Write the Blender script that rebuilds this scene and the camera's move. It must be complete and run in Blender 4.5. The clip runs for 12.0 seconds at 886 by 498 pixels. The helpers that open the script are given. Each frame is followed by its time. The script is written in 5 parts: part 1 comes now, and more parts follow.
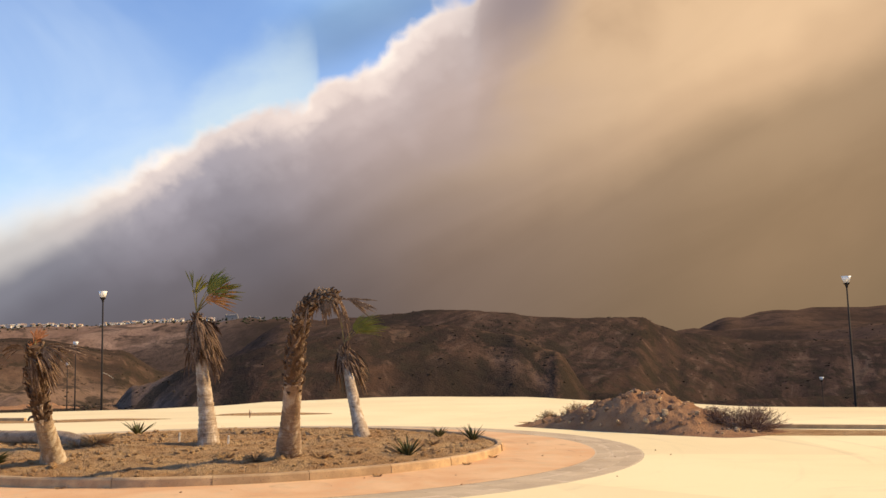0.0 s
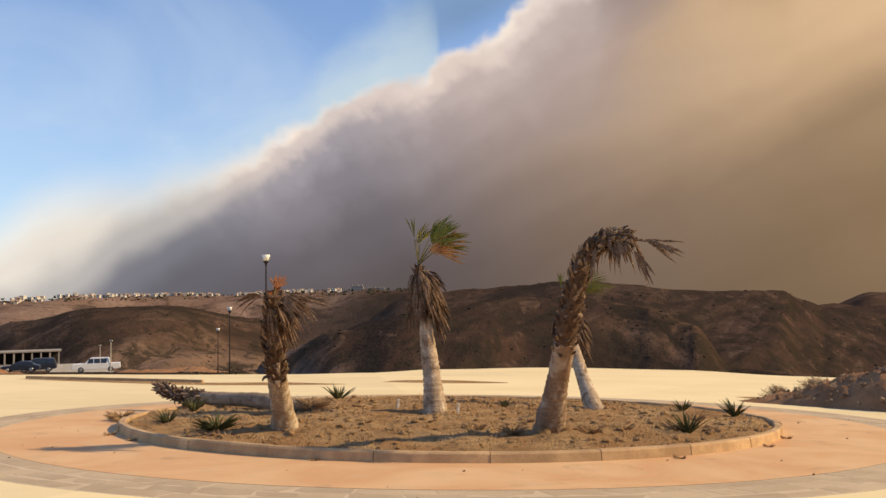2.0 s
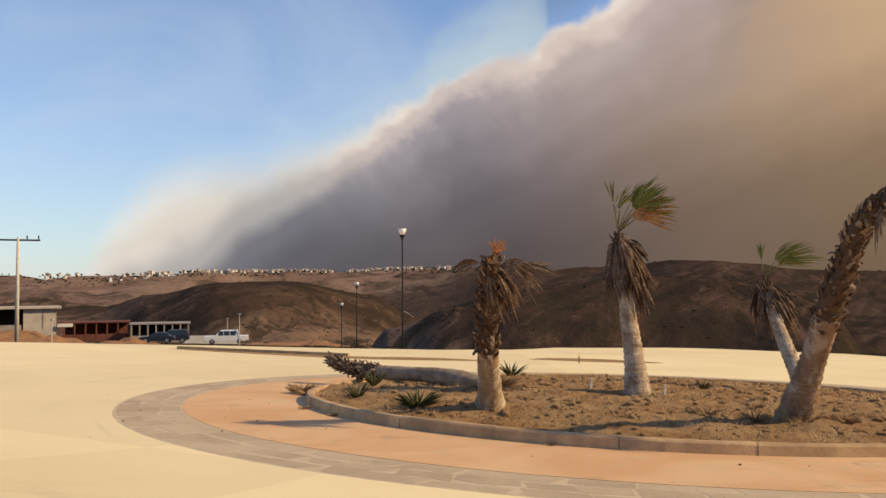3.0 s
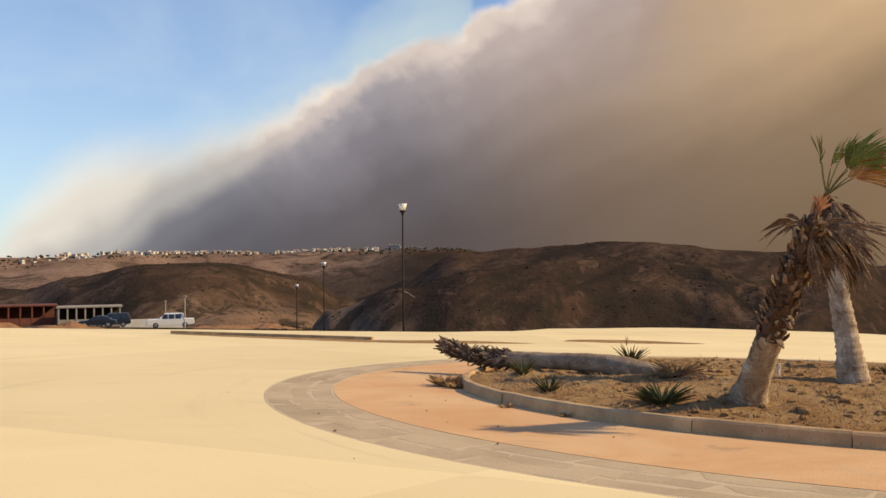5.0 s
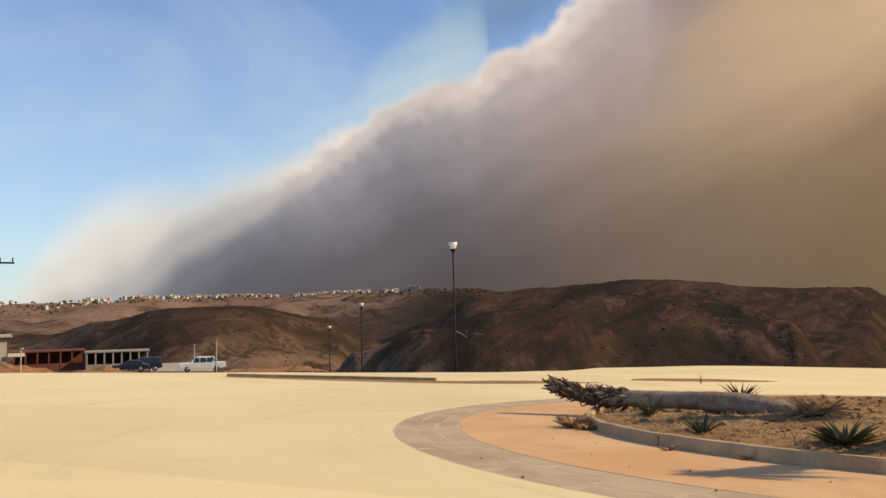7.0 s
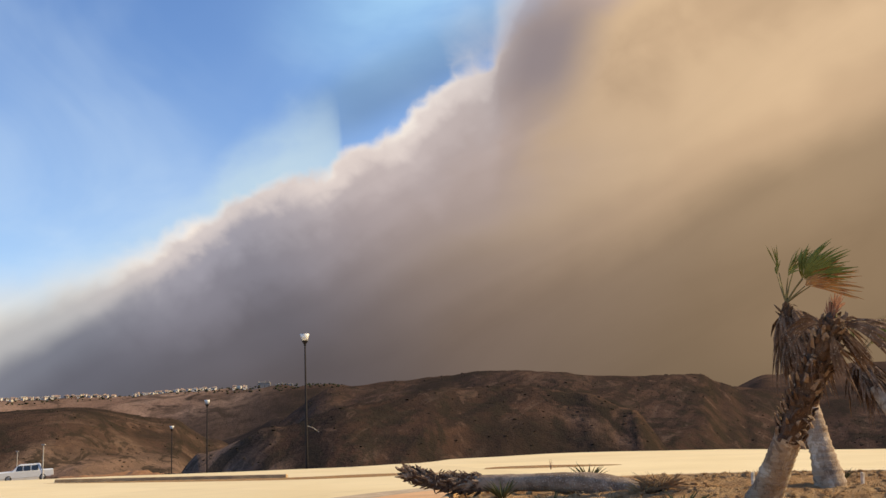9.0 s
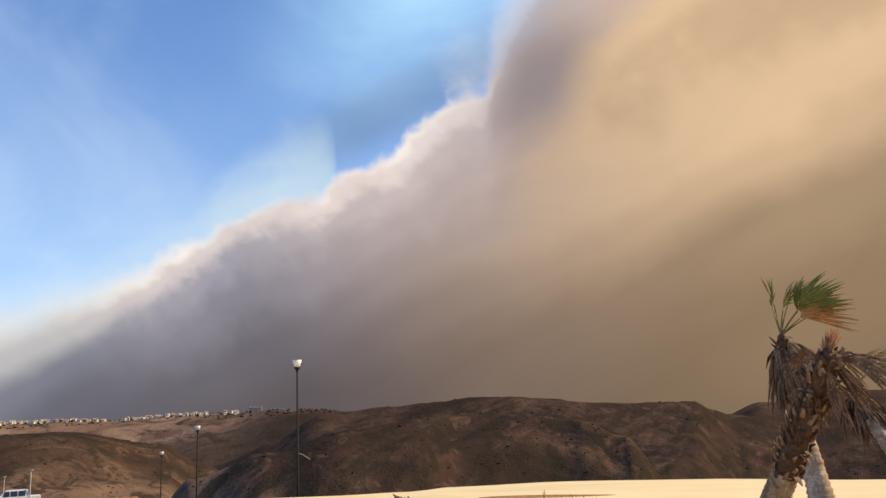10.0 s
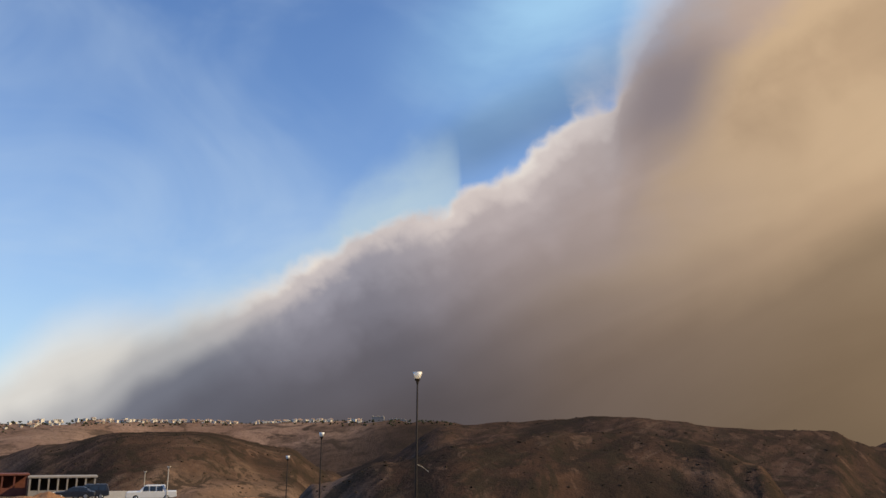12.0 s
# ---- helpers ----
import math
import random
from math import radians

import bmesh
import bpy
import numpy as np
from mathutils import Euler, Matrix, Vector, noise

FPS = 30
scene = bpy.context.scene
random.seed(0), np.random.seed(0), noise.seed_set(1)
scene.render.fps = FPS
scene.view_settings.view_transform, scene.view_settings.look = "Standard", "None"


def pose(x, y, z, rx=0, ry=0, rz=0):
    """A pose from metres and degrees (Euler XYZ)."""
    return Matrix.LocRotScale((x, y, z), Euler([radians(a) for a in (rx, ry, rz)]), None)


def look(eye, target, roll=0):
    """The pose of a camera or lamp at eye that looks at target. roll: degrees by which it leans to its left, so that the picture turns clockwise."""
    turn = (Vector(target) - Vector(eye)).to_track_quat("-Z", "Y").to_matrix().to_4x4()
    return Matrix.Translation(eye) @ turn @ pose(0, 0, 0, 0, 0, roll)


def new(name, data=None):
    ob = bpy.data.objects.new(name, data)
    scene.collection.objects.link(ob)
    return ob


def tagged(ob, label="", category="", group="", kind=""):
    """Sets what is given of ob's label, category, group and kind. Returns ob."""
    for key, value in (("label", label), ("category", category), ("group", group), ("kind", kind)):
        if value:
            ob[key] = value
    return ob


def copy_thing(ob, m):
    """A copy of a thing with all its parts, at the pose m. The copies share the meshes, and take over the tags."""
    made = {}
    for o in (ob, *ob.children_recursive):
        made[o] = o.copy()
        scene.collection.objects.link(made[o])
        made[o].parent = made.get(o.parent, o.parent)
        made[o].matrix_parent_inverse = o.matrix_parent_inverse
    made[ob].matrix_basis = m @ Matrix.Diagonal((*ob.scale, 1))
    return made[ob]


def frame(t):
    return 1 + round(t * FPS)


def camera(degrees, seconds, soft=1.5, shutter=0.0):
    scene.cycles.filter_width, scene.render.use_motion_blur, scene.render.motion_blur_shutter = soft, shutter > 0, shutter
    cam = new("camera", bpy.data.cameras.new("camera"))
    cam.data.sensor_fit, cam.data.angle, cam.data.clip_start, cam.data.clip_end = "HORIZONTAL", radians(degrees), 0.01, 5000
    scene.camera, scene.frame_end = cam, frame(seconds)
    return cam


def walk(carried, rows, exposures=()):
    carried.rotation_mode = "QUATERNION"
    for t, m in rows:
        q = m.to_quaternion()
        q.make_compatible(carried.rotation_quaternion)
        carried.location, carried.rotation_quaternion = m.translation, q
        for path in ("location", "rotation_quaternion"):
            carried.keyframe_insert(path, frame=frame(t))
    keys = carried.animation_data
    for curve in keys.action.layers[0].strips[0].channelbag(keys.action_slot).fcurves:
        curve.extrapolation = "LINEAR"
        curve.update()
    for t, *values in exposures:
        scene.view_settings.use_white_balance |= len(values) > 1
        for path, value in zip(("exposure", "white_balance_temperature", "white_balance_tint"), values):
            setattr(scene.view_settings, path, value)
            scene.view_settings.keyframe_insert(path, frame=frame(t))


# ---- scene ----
import functools

cam = camera(56.1, 12.0, soft=1.5)
PATH = [
    (0, (1.4, -4.374, 1.672), (1.599, -2.407, 1.971), -0.7),
    (0.5, (0.938, -3.673, 1.632), (0.978, -1.692, 1.901), -0.5),
    (0.8, (0.59, -3.293, 1.576), (0.559, -1.312, 1.849), -0.2),
    (1, (0.356, -3.007, 1.595), (0.289, -1.027, 1.866), -0.2),
    (1.5, (-0.28, -2.36, 1.543), (-0.369, -0.38, 1.808), 0.0),
    (2, (-1.02, -1.718, 1.497), (-1.109, 0.266, 1.731), 0.3),
    (2.5, (-1.832, -1.163, 1.46), (-2.022, 0.817, 1.664), 0.7),
    (3, (-2.762, -0.616, 1.405), (-3.108, 1.345, 1.583), 1.2),
    (3.5, (-3.852, -0.141, 1.383), (-4.131, 1.832, 1.552), 0.7),
    (3.6, (-4.103, -0.061, 1.396), (-4.378, 1.914, 1.561), 0.5),
    (3.7, (-4.334, 0.03, 1.389), (-4.607, 2.004, 1.557), 1.0),
    (5.3, (-7.655, 1.547, 1.255), (-7.79, 3.538, 1.39), 0.3),
    (5.5, (-7.955, 1.625, 1.232), (-8.072, 3.615, 1.388), 0.1),
    (6, (-8.491, 1.685, 1.239), (-8.654, 3.665, 1.469), -1.1),
    (6.5, (-8.779, 1.774, 1.226), (-9.042, 3.74, 1.483), -0.5),
    (7, (-8.825, 1.731, 1.229), (-9.037, 3.706, 1.463), 0.2),
    (7.5, (-8.814, 1.642, 1.233), (-8.861, 3.62, 1.526), -0.7),
    (7.7, (-8.815, 1.677, 1.221), (-8.812, 3.649, 1.555), -1.0),
    (9.3, (-8.816, 1.652, 1.08), (-8.67, 3.591, 1.547), -1.8),
    (9.5, (-8.828, 1.618, 1.096), (-8.687, 3.555, 1.578), -1.9),
    (10, (-8.812, 1.716, 1.174), (-8.654, 3.644, 1.682), -1.5),
    (10.5, (-8.796, 1.78, 1.167), (-8.617, 3.703, 1.689), -1.05),
    (11, (-8.797, 1.691, 1.162), (-8.65, 3.611, 1.703), -0.6),
    (11.2, (-8.769, 1.684, 1.18), (-8.677, 3.6, 1.728), 0.1),
    (11.5, (-8.746, 1.761, 1.174), (-8.735, 3.682, 1.728), 1.05),
    (12, (-8.745, 1.835, 1.202), (-8.882, 3.756, 1.743), 1.75),
]
# The plaza falls away gently; TILT turns its own plane into the level world.
UP = Vector((-0.0209, -0.0477, 0.9986)).normalized()
TILT = UP.rotation_difference(Vector((0, 0, 1))).to_matrix().to_4x4()
walk(cam, [(t, TILT @ look(eye, target, roll)) for t, eye, target, roll in PATH],
     exposures=((0, 0.27, 6900, 13), (1.0, 0.12, 6950, 12), (1.5, 0.02, 6950, 12), (2.5, 0.1, 7050, 12), (3.0, -0.1, 7000, 12), (3.5, -0.02, 7050, 11), (5.5, 0.02, 7000, 10), (6.0, 0.13, 6950, 10), (6.5, 0.05, 6950, 10), (7.0, -0.07, 6900, 10), (7.7, 0.02, 6800, 10), (9.5, 0.1, 6550, 10), (10.5, 0.22, 6600, 11), (11.0, 0.16, 6550, 10), (11.5, 0.06, 6500, 10), (12, -0.14, 6450, 10)))


def P(x, y, z=0.0):
    """A place over the plaza's plane, in the world."""
    return TILT @ Vector((x, y, z))


# ---------------------------------------------------------------- world, sun
class Net:
    """Short-hand for arithmetic in a node tree."""

    def __init__(self, nt):
        self.nt = nt

    def put(self, sock, v):
        if isinstance(v, bpy.types.NodeSocket):
            self.nt.links.new(v, sock)
        else:
            sock.default_value = v

    def math(self, op, a, b=0.0, c=0.0, clamp=False):
        n = self.nt.nodes.new("ShaderNodeMath")
        n.operation, n.use_clamp = op, clamp
        for s, v in zip(n.inputs, (a, b, c)):
            self.put(s, v)
        return n.outputs[0]

    def dot(self, a, b):
        n = self.nt.nodes.new("ShaderNodeVectorMath")
        n.operation = "DOT_PRODUCT"
        self.put(n.inputs[0], a)
        self.put(n.inputs[1], b)
        return n.outputs["Value"]

    def scale(self, a, b):
        n = self.nt.nodes.new("ShaderNodeVectorMath")
        n.operation = "MULTIPLY"
        self.put(n.inputs[0], a)
        self.put(n.inputs[1], b)
        return n.outputs[0]

    def xyz(self, x, y, z=0.0):
        n = self.nt.nodes.new("ShaderNodeCombineXYZ")
        for s, v in zip(n.inputs, (x, y, z)):
            self.put(s, v)
        return n.outputs[0]

    def noise(self, vec, scale, detail=4.0, rough=0.55, dist=0.0, dim="3D"):
        n = self.nt.nodes.new("ShaderNodeTexNoise")
        n.noise_dimensions = dim
        self.put(n.inputs["Vector"], vec)
        n.inputs["Scale"].default_value = scale
        n.inputs["Detail"].default_value = detail
        n.inputs["Roughness"].default_value = rough
        n.inputs["Distortion"].default_value = dist
        return n.outputs["Fac"]

    def step(self, v, lo, hi, a=0.0, b=1.0):
        n = self.nt.nodes.new("ShaderNodeMapRange")
        n.interpolation_type = "SMOOTHSTEP"
        self.put(n.inputs[0], v)
        for s, x in zip(n.inputs[1:5], (lo, hi, a, b)):
            self.put(s, x)
        return n.outputs[0]

    def mix(self, fac, a, b, blend="MIX"):
        n = self.nt.nodes.new("ShaderNodeMix")
        n.data_type, n.blend_type = "RGBA", blend
        self.put(n.inputs[0], fac)
        self.put(n.inputs[6], a)
        self.put(n.inputs[7], b)
        return n.outputs[2]

    def ramp(self, v, stops, ease="EASE"):
        n = self.nt.nodes.new("ShaderNodeValToRGB")
        n.color_ramp.interpolation = ease
        el = n.color_ramp.elements
        while len(el) < len(stops):
            el.new(0.5)
        for e, (p, c) in zip(el, stops):
            e.position, e.color = p, c
        self.put(n.inputs[0], v)
        return n.outputs[0]

    def curve(self, v, pts):
        """A smooth line through (x, y) points, x and y in 0..1."""
        n = self.nt.nodes.new("ShaderNodeFloatCurve")
        c = n.mapping.curves[0]
        while len(c.points) < len(pts):
            c.points.new(0.5, 0.5)
        for q, (x, y) in zip(c.points, pts):
            q.location = (x, y)
            q.handle_type = "AUTO_CLAMPED"
        n.mapping.update()
        self.put(n.inputs["Value"], v)
        return n.outputs[0]


def rgb(r, g, b):
    """A colour named in the usual 0..255 values."""
    lin = [(c / 255 / 12.92 if c < 10 else ((c / 255 + 0.055) / 1.055) ** 2.4) for c in (r, g, b)]
    return (*lin, 1.0)


SUN_WAY = (TILT.to_3x3() @ Vector((-3.1, 0.0, -2.2))).normalized()
SUN_EL = math.asin(-SUN_WAY.z)
SUN_AZ = math.atan2(-SUN_WAY.x, -SUN_WAY.y)

world = bpy.data.worlds.new("smoky_sky")
scene.world = world
world.use_nodes = True
wt = world.node_tree
wt.nodes.clear()
W = Net(wt)
tc = wt.nodes.new("ShaderNodeTexCoord")
way = tc.outputs["Generated"]
# A flat chart of the sky ahead: p to the right, q upward, around one fixed compass direction.
T3 = TILT.to_3x3()
east = T3 @ Vector((0.99723, -0.07121, -0.02144))
rise = T3 @ Vector((0.00337, -0.24466, 0.9696))
fore = T3 @ Vector((0.07429, 0.96699, 0.24374))
depth = W.math("MAXIMUM", W.dot(way, fore), 0.12)
p = W.math("DIVIDE", W.dot(way, east), depth)
q = W.math("DIVIDE", W.dot(way, rise), depth)
chart = W.xyz(p, q)

sky = wt.nodes.new("ShaderNodeTexSky")
sky.sky_type, sky.sun_disc = "NISHITA", False
sky.sun_elevation, sky.sun_rotation = SUN_EL, SUN_AZ
sky.altitude, sky.air_density, sky.dust_density, sky.ozone_density = 100, 1.2, 0.3, 3.0
SKY_STRENGTH = 0.135
blue = W.scale(sky.outputs[0], (SKY_STRENGTH * 0.86, SKY_STRENGTH * 1.0, SKY_STRENGTH * 1.25))
# Thin white veils drifting in the blue.
v1 = W.noise(W.scale(chart, (2.2, 3.4, 1)), 1.0, 5, 0.55, 0.8)
v2 = W.noise(W.scale(W.xyz(W.math("ADD", p, q), W.math("SUBTRACT", q, p)), (1.0, 2.4, 1)), 1.3, 4, 0.5, 0.5)
veil = W.math("MULTIPLY", W.step(v1, 0.42, 0.8), 0.38)
veil = W.math("ADD", veil, W.math("MULTIPLY", W.step(v2, 0.45, 0.85), 0.16))
low = W.step(q, 0.25, -0.2)
veil = W.math("ADD", veil, W.math("MULTIPLY", low, 0.4), clamp=True)
clear = W.mix(veil, blue, rgb(206, 226, 244))

# The smoke bank's upper edge, as a rising line in the chart.
n_big = W.noise(chart, 4.5, 3, 0.5)
n_mid = W.noise(chart, 13.0, 5, 0.6, 0.6)
n_fine = W.noise(chart, 38.0, 4, 0.6, 0.4)


def billow(vec, scale):
    """Rounded puffs with creases between them, about -0.5 to 0.5."""
    n = W.noise(vec, scale, 2, 0.45, 0.3)
    return W.math("SUBTRACT", 0.35, W.math("ABSOLUTE", W.math("MULTIPLY", W.math("SUBTRACT", n, 0.5), 3.0)))


wob = W.math("ADD", W.math("MULTIPLY", billow(chart, 12.0), 0.016), W.math("MULTIPLY", W.math("SUBTRACT", n_mid, 0.5), 0.026))
wob = W.math("ADD", wob, W.math("ADD", W.math("MULTIPLY", billow(chart, 30.0), 0.008), W.math("MULTIPLY", W.math("SUBTRACT", n_fine, 0.5), 0.01)))
wob = W.math("MULTIPLY", wob, W.step(p, -0.55, -0.22, 0.3, 1.0))
pw = W.math("ADD", p, W.math("MULTIPLY", wob, 0.25))
EDGE = ((-0.8, -0.26), (-0.73, -0.15), (-0.68, -0.107), (-0.634, -0.08), (-0.579, -0.07), (-0.5, -0.069), (-0.465, -0.056), (-0.419, -0.045), (-0.385, -0.029), (-0.35, -0.019), (-0.331, -0.005), (-0.313, 0.008),
        (-0.274, 0.023), (-0.23, 0.05), (-0.189, 0.0625), (-0.145, 0.067), (-0.1235, 0.088), (-0.1, 0.105), (-0.075, 0.114), (-0.062, 0.12), (-0.035, 0.143), (-0.0085, 0.165), (0.034, 0.193), (0.056, 0.196), (0.066, 0.232),
        (0.086, 0.279), (0.108, 0.325), (0.18, 0.42), (0.35, 0.56), (0.6, 0.7))
edge = W.curve(W.math("DIVIDE", W.math("ADD", pw, 0.8), 1.6), [((x + 0.8) / 1.6, y + 0.3) for x, y in EDGE])
edge = W.math("SUBTRACT", edge, 0.3)
gap = W.math("ADD", W.math("SUBTRACT", edge, q), wob)
soft = W.math("ADD", W.step(p, -0.24, -0.6, 0.011, 0.05), W.step(q, 0.185, 0.27, 0.0, 0.1))
mask = W.step(gap, W.math("MULTIPLY", soft, -1.0), soft)
# A paler puff that stands above the edge.
VEIL = ((-0.75, -0.3), (-0.45, -0.04), (-0.36, 0.0), (-0.292, 0.04), (-0.26, 0.083), (-0.219, 0.118), (-0.177, 0.147), (-0.15, 0.152), (-0.132, 0.14), (-0.122, 0.11), (-0.112, 0.03), (0.1, -0.1))
puff = W.math("SUBTRACT", W.curve(W.math("DIVIDE", W.math("ADD", pw, 0.8), 1.6), [((x + 0.8) / 1.6, y + 0.4) for x, y in VEIL]), 0.4)
pgap = W.math("ADD", W.math("SUBTRACT", puff, q), wob)
pmask = W.math("MULTIPLY", W.step(pgap, -0.035, 0.06), W.step(v1, 0.3, 0.7, 0.55, 0.75))
# Darker clear strip behind the shoulder of the bank.
ga = W.math("ADD", W.math("MULTIPLY", p, 0.863), W.math("MULTIPLY", q, 0.505))
gd = W.math("SUBTRACT", W.math("MULTIPLY", p, 0.463), W.math("MULTIPLY", q, 0.887))
gd = W.math("ADD", gd, 0.148)
shade = W.math("MULTIPLY", W.step(ga, -0.12, 0.0), W.step(W.math("ABSOLUTE", W.math("ADD", gd, 0.042)), 0.055, 0.01))
clear = W.mix(W.math("MULTIPLY", shade, 0.7), clear, rgb(112, 142, 178))
band = W.math("MULTIPLY", W.step(ga, -0.12, 0.12), W.step(W.math("ABSOLUTE", W.math("ADD", gd, 0.14)), 0.13, 0.0))
clear = W.mix(W.math("MULTIPLY", band, W.step(v1, 0.3, 0.62, 0.5, 1.0)), clear, rgb(168, 212, 246))
clear = W.mix(pmask, clear, rgb(196, 217, 226))

# Colours inside the smoke: by depth under the edge, from the pale rim inward, and along the bank.
# Near the rim the depth follows the billowed edge itself, further in the line of the bank.
near = W.math("MULTIPLY", W.step(p, -0.52, -0.3), W.step(gd, 0.2, 0.02))
gw = W.math("ADD", gd, W.math("MULTIPLY", near, W.math("SUBTRACT", W.math("MULTIPLY", gap, 0.887), gd)))
puffs = W.math("ADD", W.math("MULTIPLY", billow(chart, 8.0), 0.026), W.math("MULTIPLY", billow(W.scale(chart, (1.0, 1.4, 1)), 19.0), 0.012))
gw = W.math("ADD", gw, W.math("MULTIPLY", puffs, W.math("MULTIPLY", W.step(gd, 0.0, 0.2, 0.9, 0.25), W.step(p, -0.5, -0.3, 0.25, 1.0))))
gw = W.math("ADD", gw, W.math("MULTIPLY", W.math("SUBTRACT", n_big, 0.5), 0.085))
dd = W.math("DIVIDE", W.math("ADD", gw, 0.1), 0.8, clamp=True)


def stops(*rows):
    return [((d / 1471 + 0.1) / 0.8, rgb(*c)) for d, c in rows]


c_left = W.ramp(dd, stops((-110, (240, 239, 234)), (-30, (228, 224, 217)), (35, (178, 177, 178)), (92, (118, 120, 131)), (150, (99, 99, 109)), (300, (86, 81, 84)), (600, (76, 69, 67))))
c_lee = W.ramp(dd, stops((-40, (255, 247, 234)), (0, (244, 232, 220)), (30, (204, 194, 192)), (70, (153, 150, 160)), (120, (132, 129, 139)), (205, (105, 101, 108)), (350, (91, 84, 86)), (600, (83, 74, 70))))
c_mid = W.ramp(dd, stops((-60, (255, 248, 237)), (0, (251, 241, 230)), (38, (222, 208, 202)), (75, (190, 177, 176)), (130, (169, 156, 156)), (215, (147, 134, 132)), (300, (126, 113, 109)), (420, (113, 98, 90)), (700, (100, 86, 73))))
c_right = W.ramp(dd, stops((-60, (230, 228, 230)), (20, (210, 203, 203)), (90, (190, 176, 171)), (180, (197, 173, 157)), (265, (216, 185, 149)), (335, (198, 168, 135)), (437, (158, 134, 107)), (605, (141, 118, 92)), (900, (122, 103, 80))))
smoke = W.mix(W.step(ga, -0.48, -0.27), c_left, c_lee)
smoke = W.mix(W.step(ga, -0.24, -0.02), smoke, c_mid)
smoke = W.mix(W.step(ga, -0.14, 0.42), smoke, c_right)
# Darker furrow on the shoulder, and soft streaks along the bank.
furrow = W.math("MULTIPLY", W.step(W.math("ABSOLUTE", W.math("SUBTRACT", p, W.math("ADD", 0.115, W.math("MULTIPLY", W.math("SUBTRACT", q, 0.19), 0.3)))), 0.085, 0.01), W.step(W.math("ABSOLUTE", W.math("SUBTRACT", q, 0.215)), 0.12, 0.01))
smoke = W.mix(W.math("MULTIPLY", furrow, 0.8), smoke, rgb(134, 125, 131))
streak = W.noise(W.scale(W.xyz(ga, gd), (3.0, 10.0, 1)), 1.0, 4, 0.5, 0.6)
smoke = W.scale(smoke, W.xyz(*[W.step(streak, 0.25, 0.75, 0.94, 1.05)] * 3))
lit = W.mix(mask, clear, smoke)
bg = wt.nodes.new("ShaderNodeBackground")
W.put(bg.inputs[0], lit)
out = wt.nodes.new("ShaderNodeOutputWorld")
wt.links.new(bg.outputs[0], out.inputs[0])

sun = new("sun", bpy.data.lights.new("sun", "SUN"))
sun.data.energy, sun.data.angle, sun.data.color = 5.0, radians(0.9), (1.0, 0.785, 0.47)
sun.matrix_world = look(-SUN_WAY * 50, (0, 0, 0))


# ---------------------------------------------------------------- materials
def material(name, build, rough=0.85, spec=0.3, metal=0.0):
    """build(net, place, bsdf) gives (colour, bump height, bump distance)."""
    m = bpy.data.materials.new(name)
    m.use_nodes = True
    nt = m.node_tree
    b = nt.nodes["Principled BSDF"]
    b.inputs["Roughness"].default_value = rough
    b.inputs["Specular IOR Level"].default_value = spec
    b.inputs["Metallic"].default_value = metal
    N = Net(nt)
    place = nt.nodes.new("ShaderNodeTexCoord").outputs["Object"]
    col, height, dist = build(N, place, b)
    N.put(b.inputs["Base Color"], col)
    if height is not None:
        bump = nt.nodes.new("ShaderNodeBump")
        bump.inputs["Distance"].default_value = dist
        bump.inputs["Strength"].default_value = 1.0
        nt.links.new(height, bump.inputs["Height"])
        nt.links.new(bump.outputs[0], b.inputs["Normal"])
    return m


def c4(r, g, b):
    return (r, g, b, 1.0)


def speckled(name, a, b, scale=6.0, fine=60.0, c=None, rough=0.85, bump=0.01, spec=0.3, metal=0.0, piece=0.0):
    """Two tones in patches, a third in flecks, fine grain in the relief."""
    def build(N, pl, bs):
        big = N.noise(pl, scale, 5, 0.6)
        sm = N.noise(pl, fine, 3, 0.6)
        col = N.mix(N.step(big, 0.35, 0.65), c4(*a), c4(*b))
        col = N.mix(N.step(sm, 0.58, 0.72), col, c4(*(c or [x * 0.6 for x in a])))
        if piece:
            inf = N.nt.nodes.new("ShaderNodeObjectInfo")
            k = N.step(inf.outputs["Random"], 0.0, 1.0, 1 - piece, 1 + piece)
            col = N.scale(col, N.xyz(k, k, k))
        return col, N.math("ADD", N.math("MULTIPLY", big, 0.6), sm), bump
    return material(name, build, rough, spec, metal)


